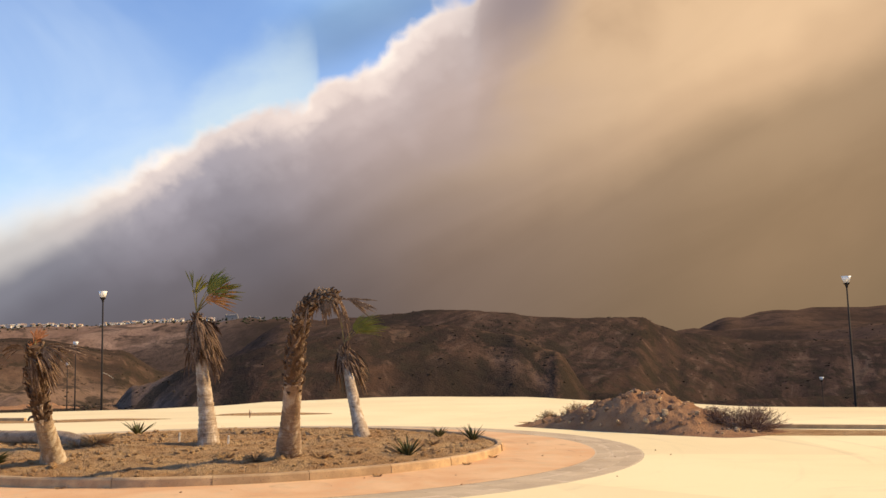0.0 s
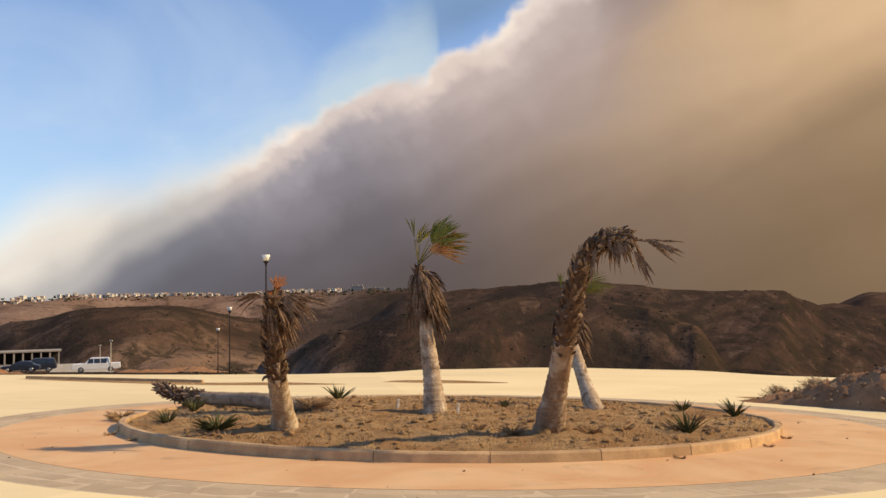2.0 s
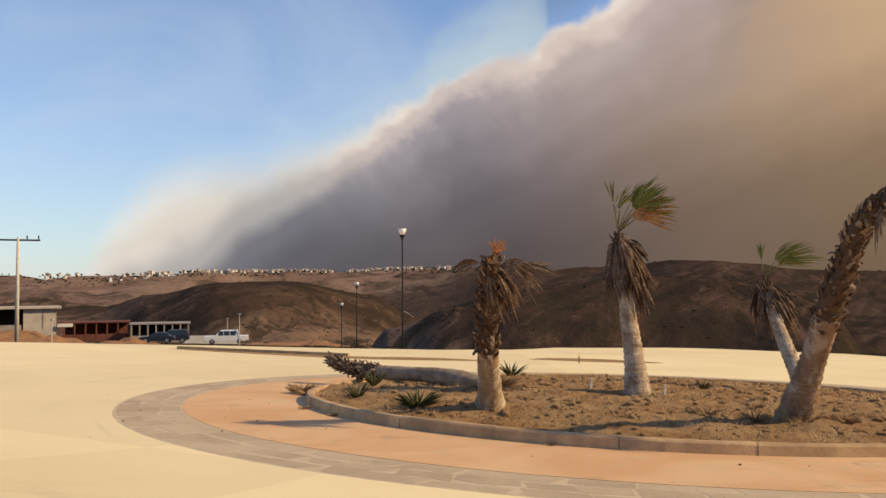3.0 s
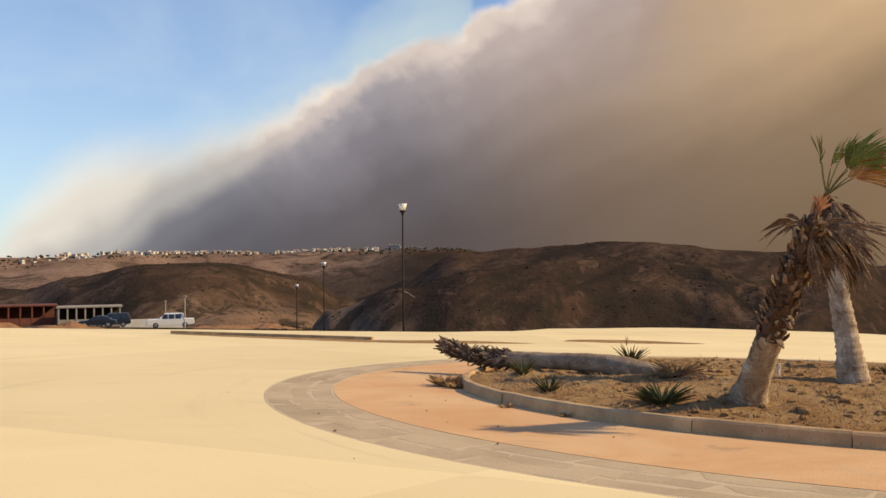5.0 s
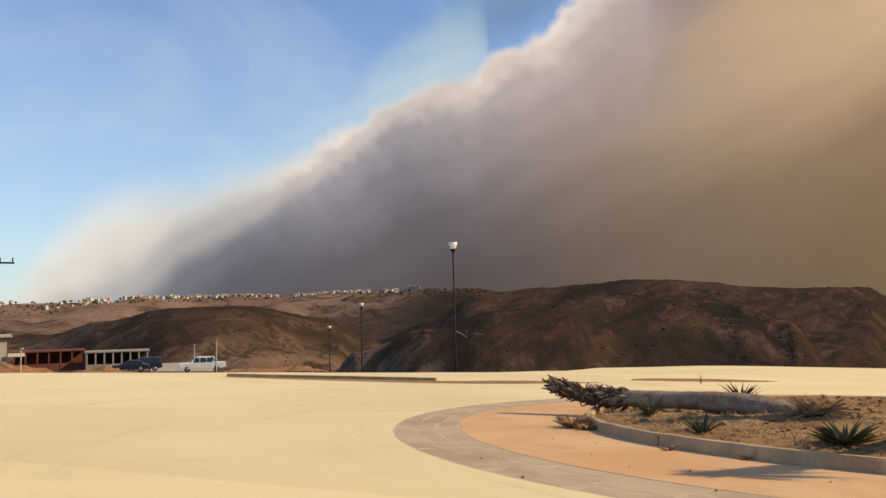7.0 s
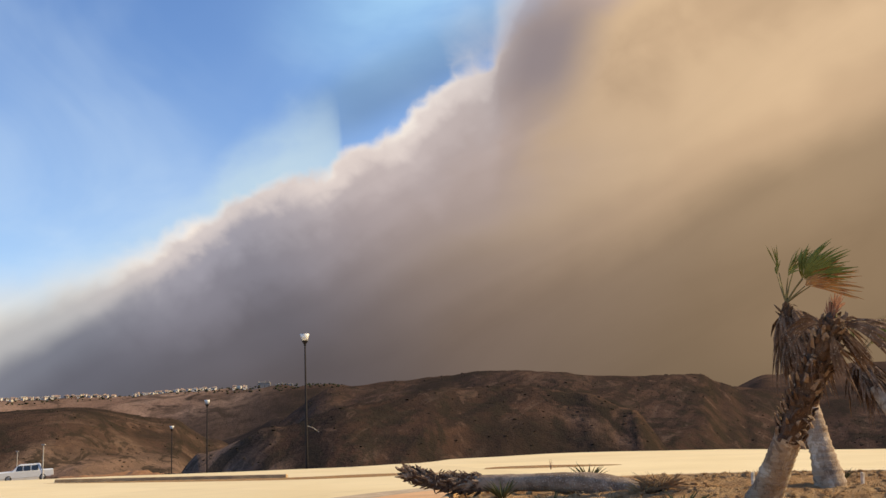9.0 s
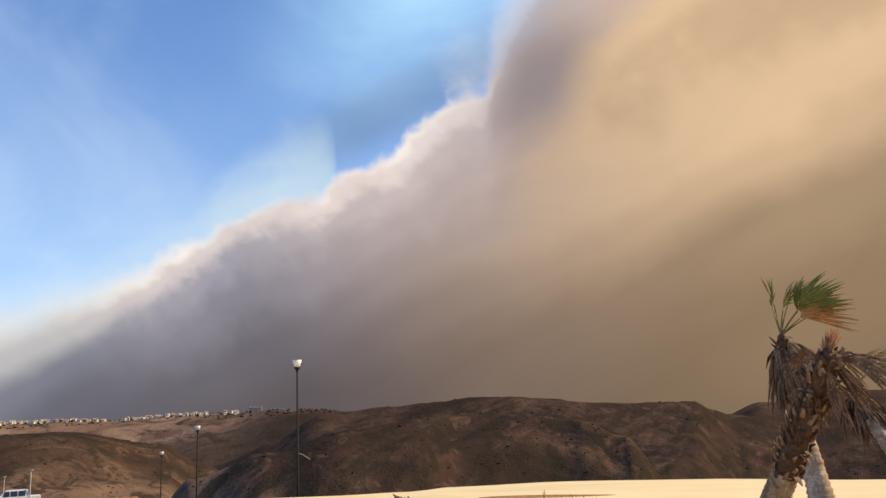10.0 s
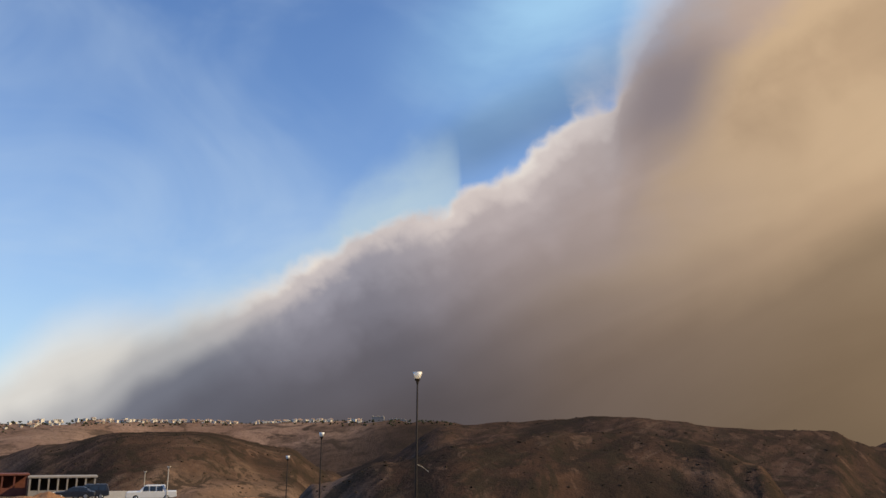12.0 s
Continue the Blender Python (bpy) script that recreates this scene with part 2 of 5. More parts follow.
def concrete_build(N, pl, bs):
    big = N.noise(pl, 0.16, 5, 0.6, 0.5)
    mid = N.noise(N.scale(pl, (0.5, 1.6, 1)), 0.7, 5, 0.65, 0.8)
    fine = N.noise(pl, 45, 3, 0.6)
    col = N.mix(N.step(big, 0.35, 0.68), c4(0.80, 0.66, 0.39), c4(0.74, 0.60, 0.34))
    col = N.mix(N.math("MULTIPLY", N.step(mid, 0.55, 0.76), 0.28), col, c4(0.45, 0.345, 0.21))
    sep = N.nt.nodes.new("ShaderNodeSeparateXYZ")
    N.nt.links.new(pl, sep.inputs[0])
    dx, dy = N.math("ADD", sep.outputs[0], 1.65), N.math("SUBTRACT", sep.outputs[1], 15.6)
    rr = N.math("SQRT", N.math("ADD", N.math("MULTIPLY", dx, dx), N.math("MULTIPLY", dy, dy)))
    ang = N.math("ARCTAN2", dy, dx)
    streak = N.noise(N.xyz(N.math("MULTIPLY", rr, 1.5), N.math("MULTIPLY", ang, 1.6)), 1.0, 6, 0.62, 0.7)
    col = N.mix(N.math("MULTIPLY", N.step(streak, 0.56, 0.72), 0.22), col, c4(0.4, 0.31, 0.19))
    col = N.mix(N.math("MULTIPLY", N.step(fine, 0.55, 0.75), 0.25), col, c4(0.35, 0.27, 0.17))
    inf = N.nt.nodes.new("ShaderNodeObjectInfo")
    k = N.step(inf.outputs["Random"], 0.0, 1.0, 0.95, 1.04)
    return N.scale(col, N.xyz(k, k, k)), N.math("ADD", fine, mid), 0.0012


def orange_build(N, pl, bs):
    big = N.noise(pl, 0.5, 5, 0.6, 0.6)
    mid = N.noise(pl, 2.4, 5, 0.65, 0.4)
    fine = N.noise(pl, 60, 3, 0.6)
    col = N.mix(N.step(big, 0.35, 0.65), c4(0.60, 0.34, 0.17), c4(0.67, 0.435, 0.24))
    col = N.mix(N.math("MULTIPLY", N.step(mid, 0.5, 0.72), 0.6), col, c4(0.55, 0.4, 0.235))
    dirt = N.noise(pl, 0.9, 6, 0.65, 1.0)
    col = N.mix(N.math("MULTIPLY", N.step(dirt, 0.56, 0.72), 0.5), col, c4(0.3, 0.2, 0.12))
    col = N.mix(N.math("MULTIPLY", N.step(fine, 0.55, 0.75), 0.3), col, c4(0.34, 0.17, 0.08))
    return col, N.math("ADD", fine, mid), 0.006


def hill_build(N, pl, bs):
    big = N.noise(pl, 0.0045, 5, 0.6, 0.8)
    mid = N.noise(pl, 0.022, 6, 0.62, 0.9)
    bush = N.noise(pl, 0.3, 3, 0.6)
    fine = N.noise(pl, 1.6, 4, 0.7)
    sep = N.nt.nodes.new("ShaderNodeSeparateXYZ")
    N.nt.links.new(pl, sep.inputs[0])
    X, Y = sep.outputs[0], sep.outputs[1]
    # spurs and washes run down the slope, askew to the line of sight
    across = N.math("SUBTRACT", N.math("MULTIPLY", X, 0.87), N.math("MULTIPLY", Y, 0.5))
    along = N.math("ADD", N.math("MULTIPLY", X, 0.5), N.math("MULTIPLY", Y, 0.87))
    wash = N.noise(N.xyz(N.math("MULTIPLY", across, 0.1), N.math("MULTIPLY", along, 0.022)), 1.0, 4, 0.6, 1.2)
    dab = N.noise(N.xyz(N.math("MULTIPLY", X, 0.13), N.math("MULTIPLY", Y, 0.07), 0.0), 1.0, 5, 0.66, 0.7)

    def patch(cx, cy, rx, ry, lo=1.0, hi=0.4):
        fx = N.math("DIVIDE", N.math("SUBTRACT", N.math("ADD", X, N.math("MULTIPLY", N.math("SUBTRACT", mid, 0.5), rx * 1.5)), cx), rx)
        fy = N.math("DIVIDE", N.math("SUBTRACT", N.math("ADD", Y, N.math("MULTIPLY", N.math("SUBTRACT", big, 0.5), ry * 1.5)), cy), ry)
        return N.step(N.math("ADD", N.math("MULTIPLY", fx, fx), N.math("MULTIPLY", fy, fy)), lo, hi)

    # near slopes: smoke shade is put into this almost black base colour
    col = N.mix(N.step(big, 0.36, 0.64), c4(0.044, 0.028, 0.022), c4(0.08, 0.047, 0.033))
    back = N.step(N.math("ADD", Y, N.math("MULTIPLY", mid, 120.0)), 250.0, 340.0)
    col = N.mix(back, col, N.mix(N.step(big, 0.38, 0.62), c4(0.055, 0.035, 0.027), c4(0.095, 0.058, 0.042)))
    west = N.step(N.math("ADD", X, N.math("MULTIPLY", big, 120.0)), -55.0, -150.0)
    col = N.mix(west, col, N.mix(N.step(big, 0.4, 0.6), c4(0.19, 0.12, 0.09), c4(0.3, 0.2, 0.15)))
    # the canyon's far side is darker
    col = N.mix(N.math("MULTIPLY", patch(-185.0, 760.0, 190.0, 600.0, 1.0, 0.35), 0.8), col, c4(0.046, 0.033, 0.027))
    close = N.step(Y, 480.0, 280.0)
    # washes: pale bare earth on the spurs, shade of the hollows painted dark
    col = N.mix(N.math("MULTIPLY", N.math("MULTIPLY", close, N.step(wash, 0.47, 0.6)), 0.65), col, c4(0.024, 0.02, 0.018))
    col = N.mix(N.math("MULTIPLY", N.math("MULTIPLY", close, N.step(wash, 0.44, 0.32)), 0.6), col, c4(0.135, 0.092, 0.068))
    # reddish bare slope to the east, its sunlit paleness put into the colour
    east_slope = patch(52.0, 190.0, 34.0, 46.0)
    col = N.mix(N.math("MULTIPLY", east_slope, 0.6), col, N.mix(N.step(dab, 0.42, 0.56), c4(0.13, 0.08, 0.054), c4(0.045, 0.031, 0.024)))
    # sandy flats below the western dome, and a ploughed field high on the ridge
    col = N.mix(N.math("MULTIPLY", patch(-470.0, 960.0, 95.0, 62.0, 1.0, 0.8), 0.6), col, c4(0.27, 0.185, 0.137))
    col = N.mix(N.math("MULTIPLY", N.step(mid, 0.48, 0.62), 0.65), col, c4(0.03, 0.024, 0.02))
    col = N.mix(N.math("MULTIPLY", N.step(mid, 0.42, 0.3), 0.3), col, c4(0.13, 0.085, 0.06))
    flats = patch(-70.0, 195.0, 42.0, 95.0, 1.0, 0.5)
    col = N.mix(N.math("MULTIPLY", flats, N.step(wash, 0.3, 0.6, 0.9, 0.5)), col, c4(0.24, 0.158, 0.113))
    thick = N.math("ADD", N.math("MULTIPLY", close, 0.5), 0.25)
    col = N.mix(N.math("MULTIPLY", N.step(dab, 0.51, 0.58), thick), col, c4(0.03, 0.025, 0.019))
    col = N.mix(N.math("MULTIPLY", N.step(dab, 0.42, 0.34), N.math("MULTIPLY", thick, 0.6)), col, c4(0.16, 0.1, 0.07))
    # gully wall turned from the sun: its shade painted as a dark patch
    col = N.mix(N.math("MULTIPLY", patch(24.0, 176.0, 20.0, 26.0, 1.0, 0.4), 0.75), col, c4(0.028, 0.022, 0.018))
    col = N.mix(N.math("MULTIPLY", N.step(bush, 0.54, 0.64), 0.5), col, c4(0.04, 0.033, 0.024))
    col = N.mix(N.math("MULTIPLY", N.step(fine, 0.45, 0.7), 0.25), col, c4(0.06, 0.042, 0.03))
    return col, N.math("ADD", N.math("MULTIPLY", bush, 2.0), fine), 0.3


def soil_build(N, pl, bs):
    big = N.noise(pl, 0.9, 5, 0.6, 0.4)
    mid = N.noise(pl, 5.0, 6, 0.7)
    fine = N.noise(pl, 42, 4, 0.7)
    col = N.mix(N.step(big, 0.35, 0.65), c4(0.42, 0.235, 0.108), c4(0.55, 0.355, 0.18))
    col = N.mix(N.math("MULTIPLY", N.step(mid, 0.5, 0.68), 0.7), col, c4(0.15, 0.086, 0.046))
    col = N.mix(N.math("MULTIPLY", N.step(fine, 0.53, 0.66), 0.7), col, c4(0.56, 0.4, 0.225))
    return col, N.math("ADD", N.math("MULTIPLY", mid, 1.8), fine), 0.08


def bark_build(N, pl, bs, mid=(0.44, 0.335, 0.235), shade=(0.37, 0.275, 0.19), pale=(0.66, 0.56, 0.44)):
    ring = N.noise(N.scale(pl, (3, 3, 26)), 1.0, 4, 0.6, 0.5)
    patch = N.noise(N.scale(pl, (1.0, 1.0, 0.7)), 3.6, 6, 0.68, 0.8)
    fine = N.noise(N.scale(pl, (60, 60, 14)), 1.0, 3, 0.6)
    col = N.mix(N.step(ring, 0.35, 0.65), c4(*mid), c4(*shade))
    col = N.mix(N.math("MULTIPLY", N.step(patch, 0.5, 0.62), 0.8), col, c4(*pale))
    col = N.mix(N.math("MULTIPLY", N.step(patch, 0.47, 0.36), 0.85), col, c4(0.19, 0.125, 0.08))
    col = N.mix(N.math("MULTIPLY", N.step(fine, 0.55, 0.72), 0.6), col, c4(0.12, 0.085, 0.06))
    return col, N.math("ADD", N.math("ADD", N.math("MULTIPLY", ring, 0.9), patch), fine), 0.018


def flag_build(N, pl, bs):
    big = N.noise(pl, 0.8, 5, 0.6, 0.4)
    fine = N.noise(pl, 30, 4, 0.65)
    inf = N.nt.nodes.new("ShaderNodeObjectInfo")
    col = N.mix(N.step(big, 0.35, 0.65), c4(0.43, 0.33, 0.218), c4(0.51, 0.4, 0.27))
    col = N.mix(N.math("MULTIPLY", N.step(fine, 0.5, 0.72), 0.4), col, c4(0.22, 0.17, 0.12))
    k = N.step(inf.outputs["Random"], 0.0, 1.0, 0.92, 1.06)
    return N.scale(col, N.xyz(k, k, k)), fine, 0.006


M_CONCRETE = material("poured_concrete", concrete_build, 0.8, 0.25)
M_ORANGE = material("stained_paving", orange_build, 0.85, 0.2)
M_FLAG = material("grey_flagstone", flag_build, 0.85, 0.2)
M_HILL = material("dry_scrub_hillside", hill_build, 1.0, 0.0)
M_SOIL = material("dry_soil", soil_build, 1.0, 0.05)
M_BARK = material("palm_trunk_bark", bark_build, 0.95, 0.1)
M_BARK_TAN = material("tan_palm_bark", functools.partial(bark_build, mid=(0.42, 0.31, 0.205), shade=(0.34, 0.24, 0.155), pale=(0.6, 0.5, 0.37)), 0.95, 0.1)
M_BARK_BROWN = material("brown_palm_bark", functools.partial(bark_build, mid=(0.33, 0.225, 0.15), shade=(0.26, 0.17, 0.11), pale=(0.5, 0.4, 0.3)), 0.95, 0.1)
M_LOG = speckled("weathered_log_bark", (0.37, 0.275, 0.195), (0.22, 0.155, 0.105), 5, 34, (0.58, 0.48, 0.37), 0.95, 0.03, 0.1)
M_KERB = speckled("kerb_concrete", (0.54, 0.36, 0.19), (0.38, 0.245, 0.13), 2.2, 55, (0.2, 0.145, 0.09), bump=0.008, piece=0.08)
M_JOINT = speckled("joint_sand", (0.14, 0.1, 0.065), (0.1, 0.072, 0.048), 8, 80)
M_MORTAR = speckled("pale_mortar", (0.57, 0.45, 0.31), (0.5, 0.39, 0.265), 4, 60, bump=0.004)
M_BOOT = speckled("dead_leaf_base", (0.115, 0.066, 0.039), (0.068, 0.041, 0.026), 9, 70, (0.28, 0.2, 0.13), bump=0.015)
M_BOOT_TIP = speckled("broken_leaf_stub", (0.3, 0.21, 0.135), (0.17, 0.105, 0.065), 12, 50, (0.52, 0.43, 0.33), bump=0.01)
M_DEAD = speckled("dead_palm_leaf", (0.2, 0.125, 0.08), (0.1, 0.06, 0.038), 8, 40, (0.5, 0.39, 0.28), 0.9, 0.004, 0.1)
M_RUST = speckled("scorched_palm_leaf", (0.5, 0.23, 0.06), (0.34, 0.14, 0.045), 6, 50, (0.5, 0.28, 0.1), 0.8, 0.004)
M_BURNT = speckled("burnt_palm_leaf", (0.32, 0.13, 0.06), (0.2, 0.085, 0.045), 6, 50, (0.42, 0.22, 0.12), 0.9, 0.004)
M_GREEN = speckled("green_palm_leaf", (0.125, 0.132, 0.027), (0.2, 0.19, 0.04), 5, 40, (0.27, 0.2, 0.06), 0.7, 0.003, 0.1)
M_STALK = speckled("leaf_stalk", (0.19, 0.16, 0.06), (0.13, 0.1, 0.045), 10, 60, rough=0.6, bump=0.003)
M_ALOE = speckled("aloe_leaf", (0.062, 0.068, 0.027), (0.11, 0.107, 0.042), 8, 50, (0.2, 0.16, 0.075), 0.75, 0.003, 0.1)
M_STRAW = speckled("dry_grass", (0.44, 0.29, 0.145), (0.3, 0.185, 0.095), 5, 50, (0.52, 0.37, 0.2), 1.0, 0.004)
M_BUSH = speckled("hill_scrub", (0.04, 0.033, 0.024), (0.055, 0.042, 0.03), 0.3, 2.0, (0.03, 0.025, 0.019), 1.0, 0.2, 0.0)
M_TWIG = speckled("dead_brush", (0.28, 0.17, 0.115), (0.19, 0.115, 0.078), 4, 40, (0.3, 0.2, 0.14), 0.9, 0.004)
M_HEAP = speckled("heaped_earth", (0.25, 0.13, 0.07), (0.33, 0.185, 0.1), 1.3, 22, (0.11, 0.068, 0.042), 1.0, 0.05, 0.05)
M_ROCK = speckled("broken_rock", (0.26, 0.155, 0.092), (0.17, 0.1, 0.06), 3, 30, (0.17, 0.11, 0.07), 0.95, 0.02, piece=0.18)
M_POLE = speckled("dark_painted_steel", (0.018, 0.015, 0.014), (0.026, 0.021, 0.019), 6, 40, rough=0.7, bump=0.001, spec=0.15)
M_LANTERN = speckled("frosted_lantern", (0.82, 0.81, 0.78), (0.76, 0.74, 0.7), 6, 40, (0.7, 0.68, 0.62), 0.35, 0.001, 0.5)
M_WOODPOLE = speckled("pale_utility_pole", (0.62, 0.58, 0.5), (0.54, 0.49, 0.41), 3, 30, rough=0.8, bump=0.004)
M_WHITEWALL = speckled("pale_plaster", (0.70, 0.66, 0.58), (0.62, 0.57, 0.49), 0.8, 9, (0.5, 0.45, 0.38), bump=0.01)
M_BEIGE = speckled("beige_plaster", (0.5, 0.43, 0.35), (0.43, 0.36, 0.29), 0.8, 9, (0.36, 0.3, 0.24), bump=0.01)
M_GREYWALL = speckled("grey_render", (0.34, 0.31, 0.27), (0.27, 0.24, 0.21), 0.8, 9, bump=0.01)
M_REDFENCE = speckled("rust_red_board", (0.17, 0.06, 0.04), (0.13, 0.045, 0.032), 1.0, 12, bump=0.01)
# near-black: the shade inside open bays and windows is put into the colour
M_DARK = speckled("shaded_interior", (0.022, 0.018, 0.016), (0.03, 0.024, 0.02), 1.0, 12, bump=0.003)
M_ROOFTILE = speckled("clay_roof", (0.38, 0.27, 0.2), (0.3, 0.2, 0.15), 1.0, 10, bump=0.02)
M_CARWHITE = speckled("white_car_paint", (0.78, 0.77, 0.74), (0.74, 0.73, 0.7), 2, 60, (0.68, 0.66, 0.62), 0.3, 0.0005, 0.5)
M_CARDARK = speckled("dark_blue_car_paint", (0.02, 0.024, 0.036), (0.027, 0.03, 0.042), 2, 60, rough=0.45, bump=0.0005, spec=0.3)
M_GLASS = speckled("tinted_car_glass", (0.015, 0.018, 0.022), (0.02, 0.024, 0.028), 2, 30, rough=0.08, bump=0.0, spec=0.6)
M_TYRE = speckled("tyre_rubber", (0.02, 0.02, 0.02), (0.028, 0.027, 0.026), 9, 60, rough=0.8, bump=0.002)
M_RIM = speckled("alloy_rim", (0.5, 0.5, 0.5), (0.4, 0.4, 0.4), 9, 60, rough=0.35, bump=0.0, metal=0.8)
M_STAKE = speckled("painted_stake", (0.72, 0.66, 0.56), (0.5, 0.42, 0.32), 14, 60, rough=0.7, bump=0.002)
M_FOLIAGE = speckled("far_tree_leaves", (0.035, 0.04, 0.024), (0.055, 0.055, 0.032), 0.5, 3, rough=1.0, bump=0.1, spec=0.0)


# ---------------------------------------------------------------- building blocks
def mesh_of(bm, name, mats, smooth=False):
    me = bpy.data.meshes.new(name)
    if smooth:
        for f in bm.faces:
            f.smooth = True
    bm.normal_update()
    bm.to_mesh(me)
    bm.free()
    for m in mats if isinstance(mats, (list, tuple)) else [mats]:
        me.materials.append(m)
    return me


def part(name, bm, mat, parent, label="", smooth=False):
    ob = new(name, bm if isinstance(bm, bpy.types.Mesh) else mesh_of(bm, name, mat, smooth))
    ob.parent = parent
    if label:
        ob["label"] = label
    return ob


def thing(name, m, label, category, group="", kind=""):
    ob = new(name)
    ob.empty_display_size = 0.1
    ob.matrix_basis = m
    return tagged(ob, label, category, group, kind)


def box(bm, x0, y0, z0, x1, y1, z1, bevel=0.0, mat=0):
    g = bmesh.ops.create_cube(bm, size=1.0)
    for v in g["verts"]:
        v.co = Vector(((x0 + x1) / 2 + v.co.x * (x1 - x0), (y0 + y1) / 2 + v.co.y * (y1 - y0), (z0 + z1) / 2 + v.co.z * (z1 - z0)))
    faces = {f for v in g["verts"] for f in v.link_faces}
    for f in faces:
        f.material_index = mat
    if bevel:
        bmesh.ops.bevel(bm, geom=list({e for f in faces for e in f.edges}), offset=bevel, segments=2, affect="EDGES", profile=0.5)
    return g["verts"]


def spline(pts, n):
    """Points along a Catmull-Rom line through pts."""
    pts = [Vector(a) for a in pts]
    ext = [2 * pts[0] - pts[1]] + pts + [2 * pts[-1] - pts[-2]]
    out = []
    for k in range(n + 1):
        s = k / n * (len(pts) - 1)
        i = min(int(s), len(pts) - 2)
        f = s - i
        a, b, c, d = ext[i:i + 4]
        out.append(0.5 * (2 * b + (c - a) * f + (2 * a - 5 * b + 4 * c - d) * f * f + (3 * b - a - 3 * c + d) * f ** 3))
    return out


def tube(bm, pts, radii, sides=12, wob=0.0, rnd=None, cap=True):
    """A tube along pts; radii one number or one for each point."""
    rings = []
    n = len(pts)
    side = None
    for i, c in enumerate(pts):
        t = (pts[min(i + 1, n - 1)] - pts[max(i - 1, 0)]).normalized()
        if side is None:
            side = t.orthogonal().normalized()
        side = (side - t * side.dot(t)).normalized()
        other = t.cross(side)
        r = radii[i] if isinstance(radii, (list, tuple)) else radii
        ring = []
        for k in range(sides):
            a = 2 * math.pi * k / sides
            rr = r * (1 + (wob * rnd.uniform(-1, 1) if rnd else 0))
            ring.append(bm.verts.new(c + rr * (math.cos(a) * side + math.sin(a) * other)))
        rings.append(ring)
    for a, b in zip(rings, rings[1:]):
        for k in range(sides):
            bm.faces.new((a[k], a[(k + 1) % sides], b[(k + 1) % sides], b[k]))
    if cap:
        bm.faces.new(list(reversed(rings[0])))
        bm.faces.new(rings[-1])
    return rings


def frame_along(o, way, roll=0.0):
    """A pose whose x axis runs along way, with z as far up as it goes."""
    x = Vector(way).normalized()
    y = Vector((0, 0, 1)).cross(x)
    y = y.normalized() if y.length > 1e-4 else Vector((0, 1, 0))
    z = x.cross(y)
    m = Matrix((x, y, z)).transposed().to_4x4()
    return Matrix.Translation(o) @ m @ Matrix.Rotation(roll, 4, "X")


# ---------------------------------------------------------------- terrain
HUB = Vector((-4.0, 0.0))


def through_rows(a, rows):
    """A smooth value between (angle, value) rows."""
    if a <= rows[0][0]:
        return rows[0][1]
    for (a0, v0), (a1, v1) in zip(rows, rows[1:]):
        if a <= a1:
            f = (a - a0) / (a1 - a0)
            f = f * f * (3 - 2 * f)
            return v0 + (v1 - v0) * f
    return rows[-1][1]


# Ridges: distance, front slope, back slope, and the crest's rise over distance by compass angle (degrees to the right).
RIDGES = (
    (210, 0.34, 0.22, ((-16, -0.06), (-13.2, -0.005), (-8.6, 0.021), (-3.2, 0.045), (2.6, 0.06), (7, 0.063), (12, 0.05), (15, 0.03), (17.5, -0.02), (24, -0.03), (40, -0.02))),
    (380, 0.16, 0.2, ((-9, 0.02), (-3.9, 0.0655), (0.3, 0.0715), (3.5, 0.0755), (5.8, 0.0798), (8, 0.0792), (10.4, 0.0762), (14, 0.0685), (16, 0.0668), (20, 0.0662), (21.6, 0.054), (22.6, 0.046), (28, 0.035), (45, 0.03))),
    (330, 0.14, 0.15, ((-60, 0.02), (-36, 0.020), (-32, 0.012), (-29, 0.027), (-24.8, 0.043), (-20.4, 0.047), (-14.8, 0.034), (-12, 0.01), (-8, -0.03))),
    (1250, 0.125, 0.1, ((-70, 0.035), (-38, 0.042), (-32.5, 0.046), (-25.8, 0.055), (-18.6, 0.0592), (-10.9, 0.0665), (-7.4, 0.0695), (-4.3, 0.07), (0, 0.06), (20, 0.05), (60, 0.05))),
    (1900, 0.12, 0.1, ((10, 0.02), (20.5, 0.04), (22.6, 0.049), (25, 0.063), (28.4, 0.0688), (34, 0.0702), (60, 0.06), (90, 0.04))),
    (620, 0.12, 0.1, ((18, 0.0), (22, 0.045), (26, 0.049), (31, 0.046), (36, 0.052), (60, 0.04))),
)


def rim_radius(a):
    """How far from HUB the plaza's own level ground reaches, by angle."""
    return through_rows(a, ((-180, 70), (-70, 70), (-45, 50), (-38, 47), (-27, 45), (-16, 43.5), (-9, 44), (-4, 47), (0, 55), (8, 63), (16, 60), (24, 50), (36, 42), (50, 44), (80, 70), (180, 70)))


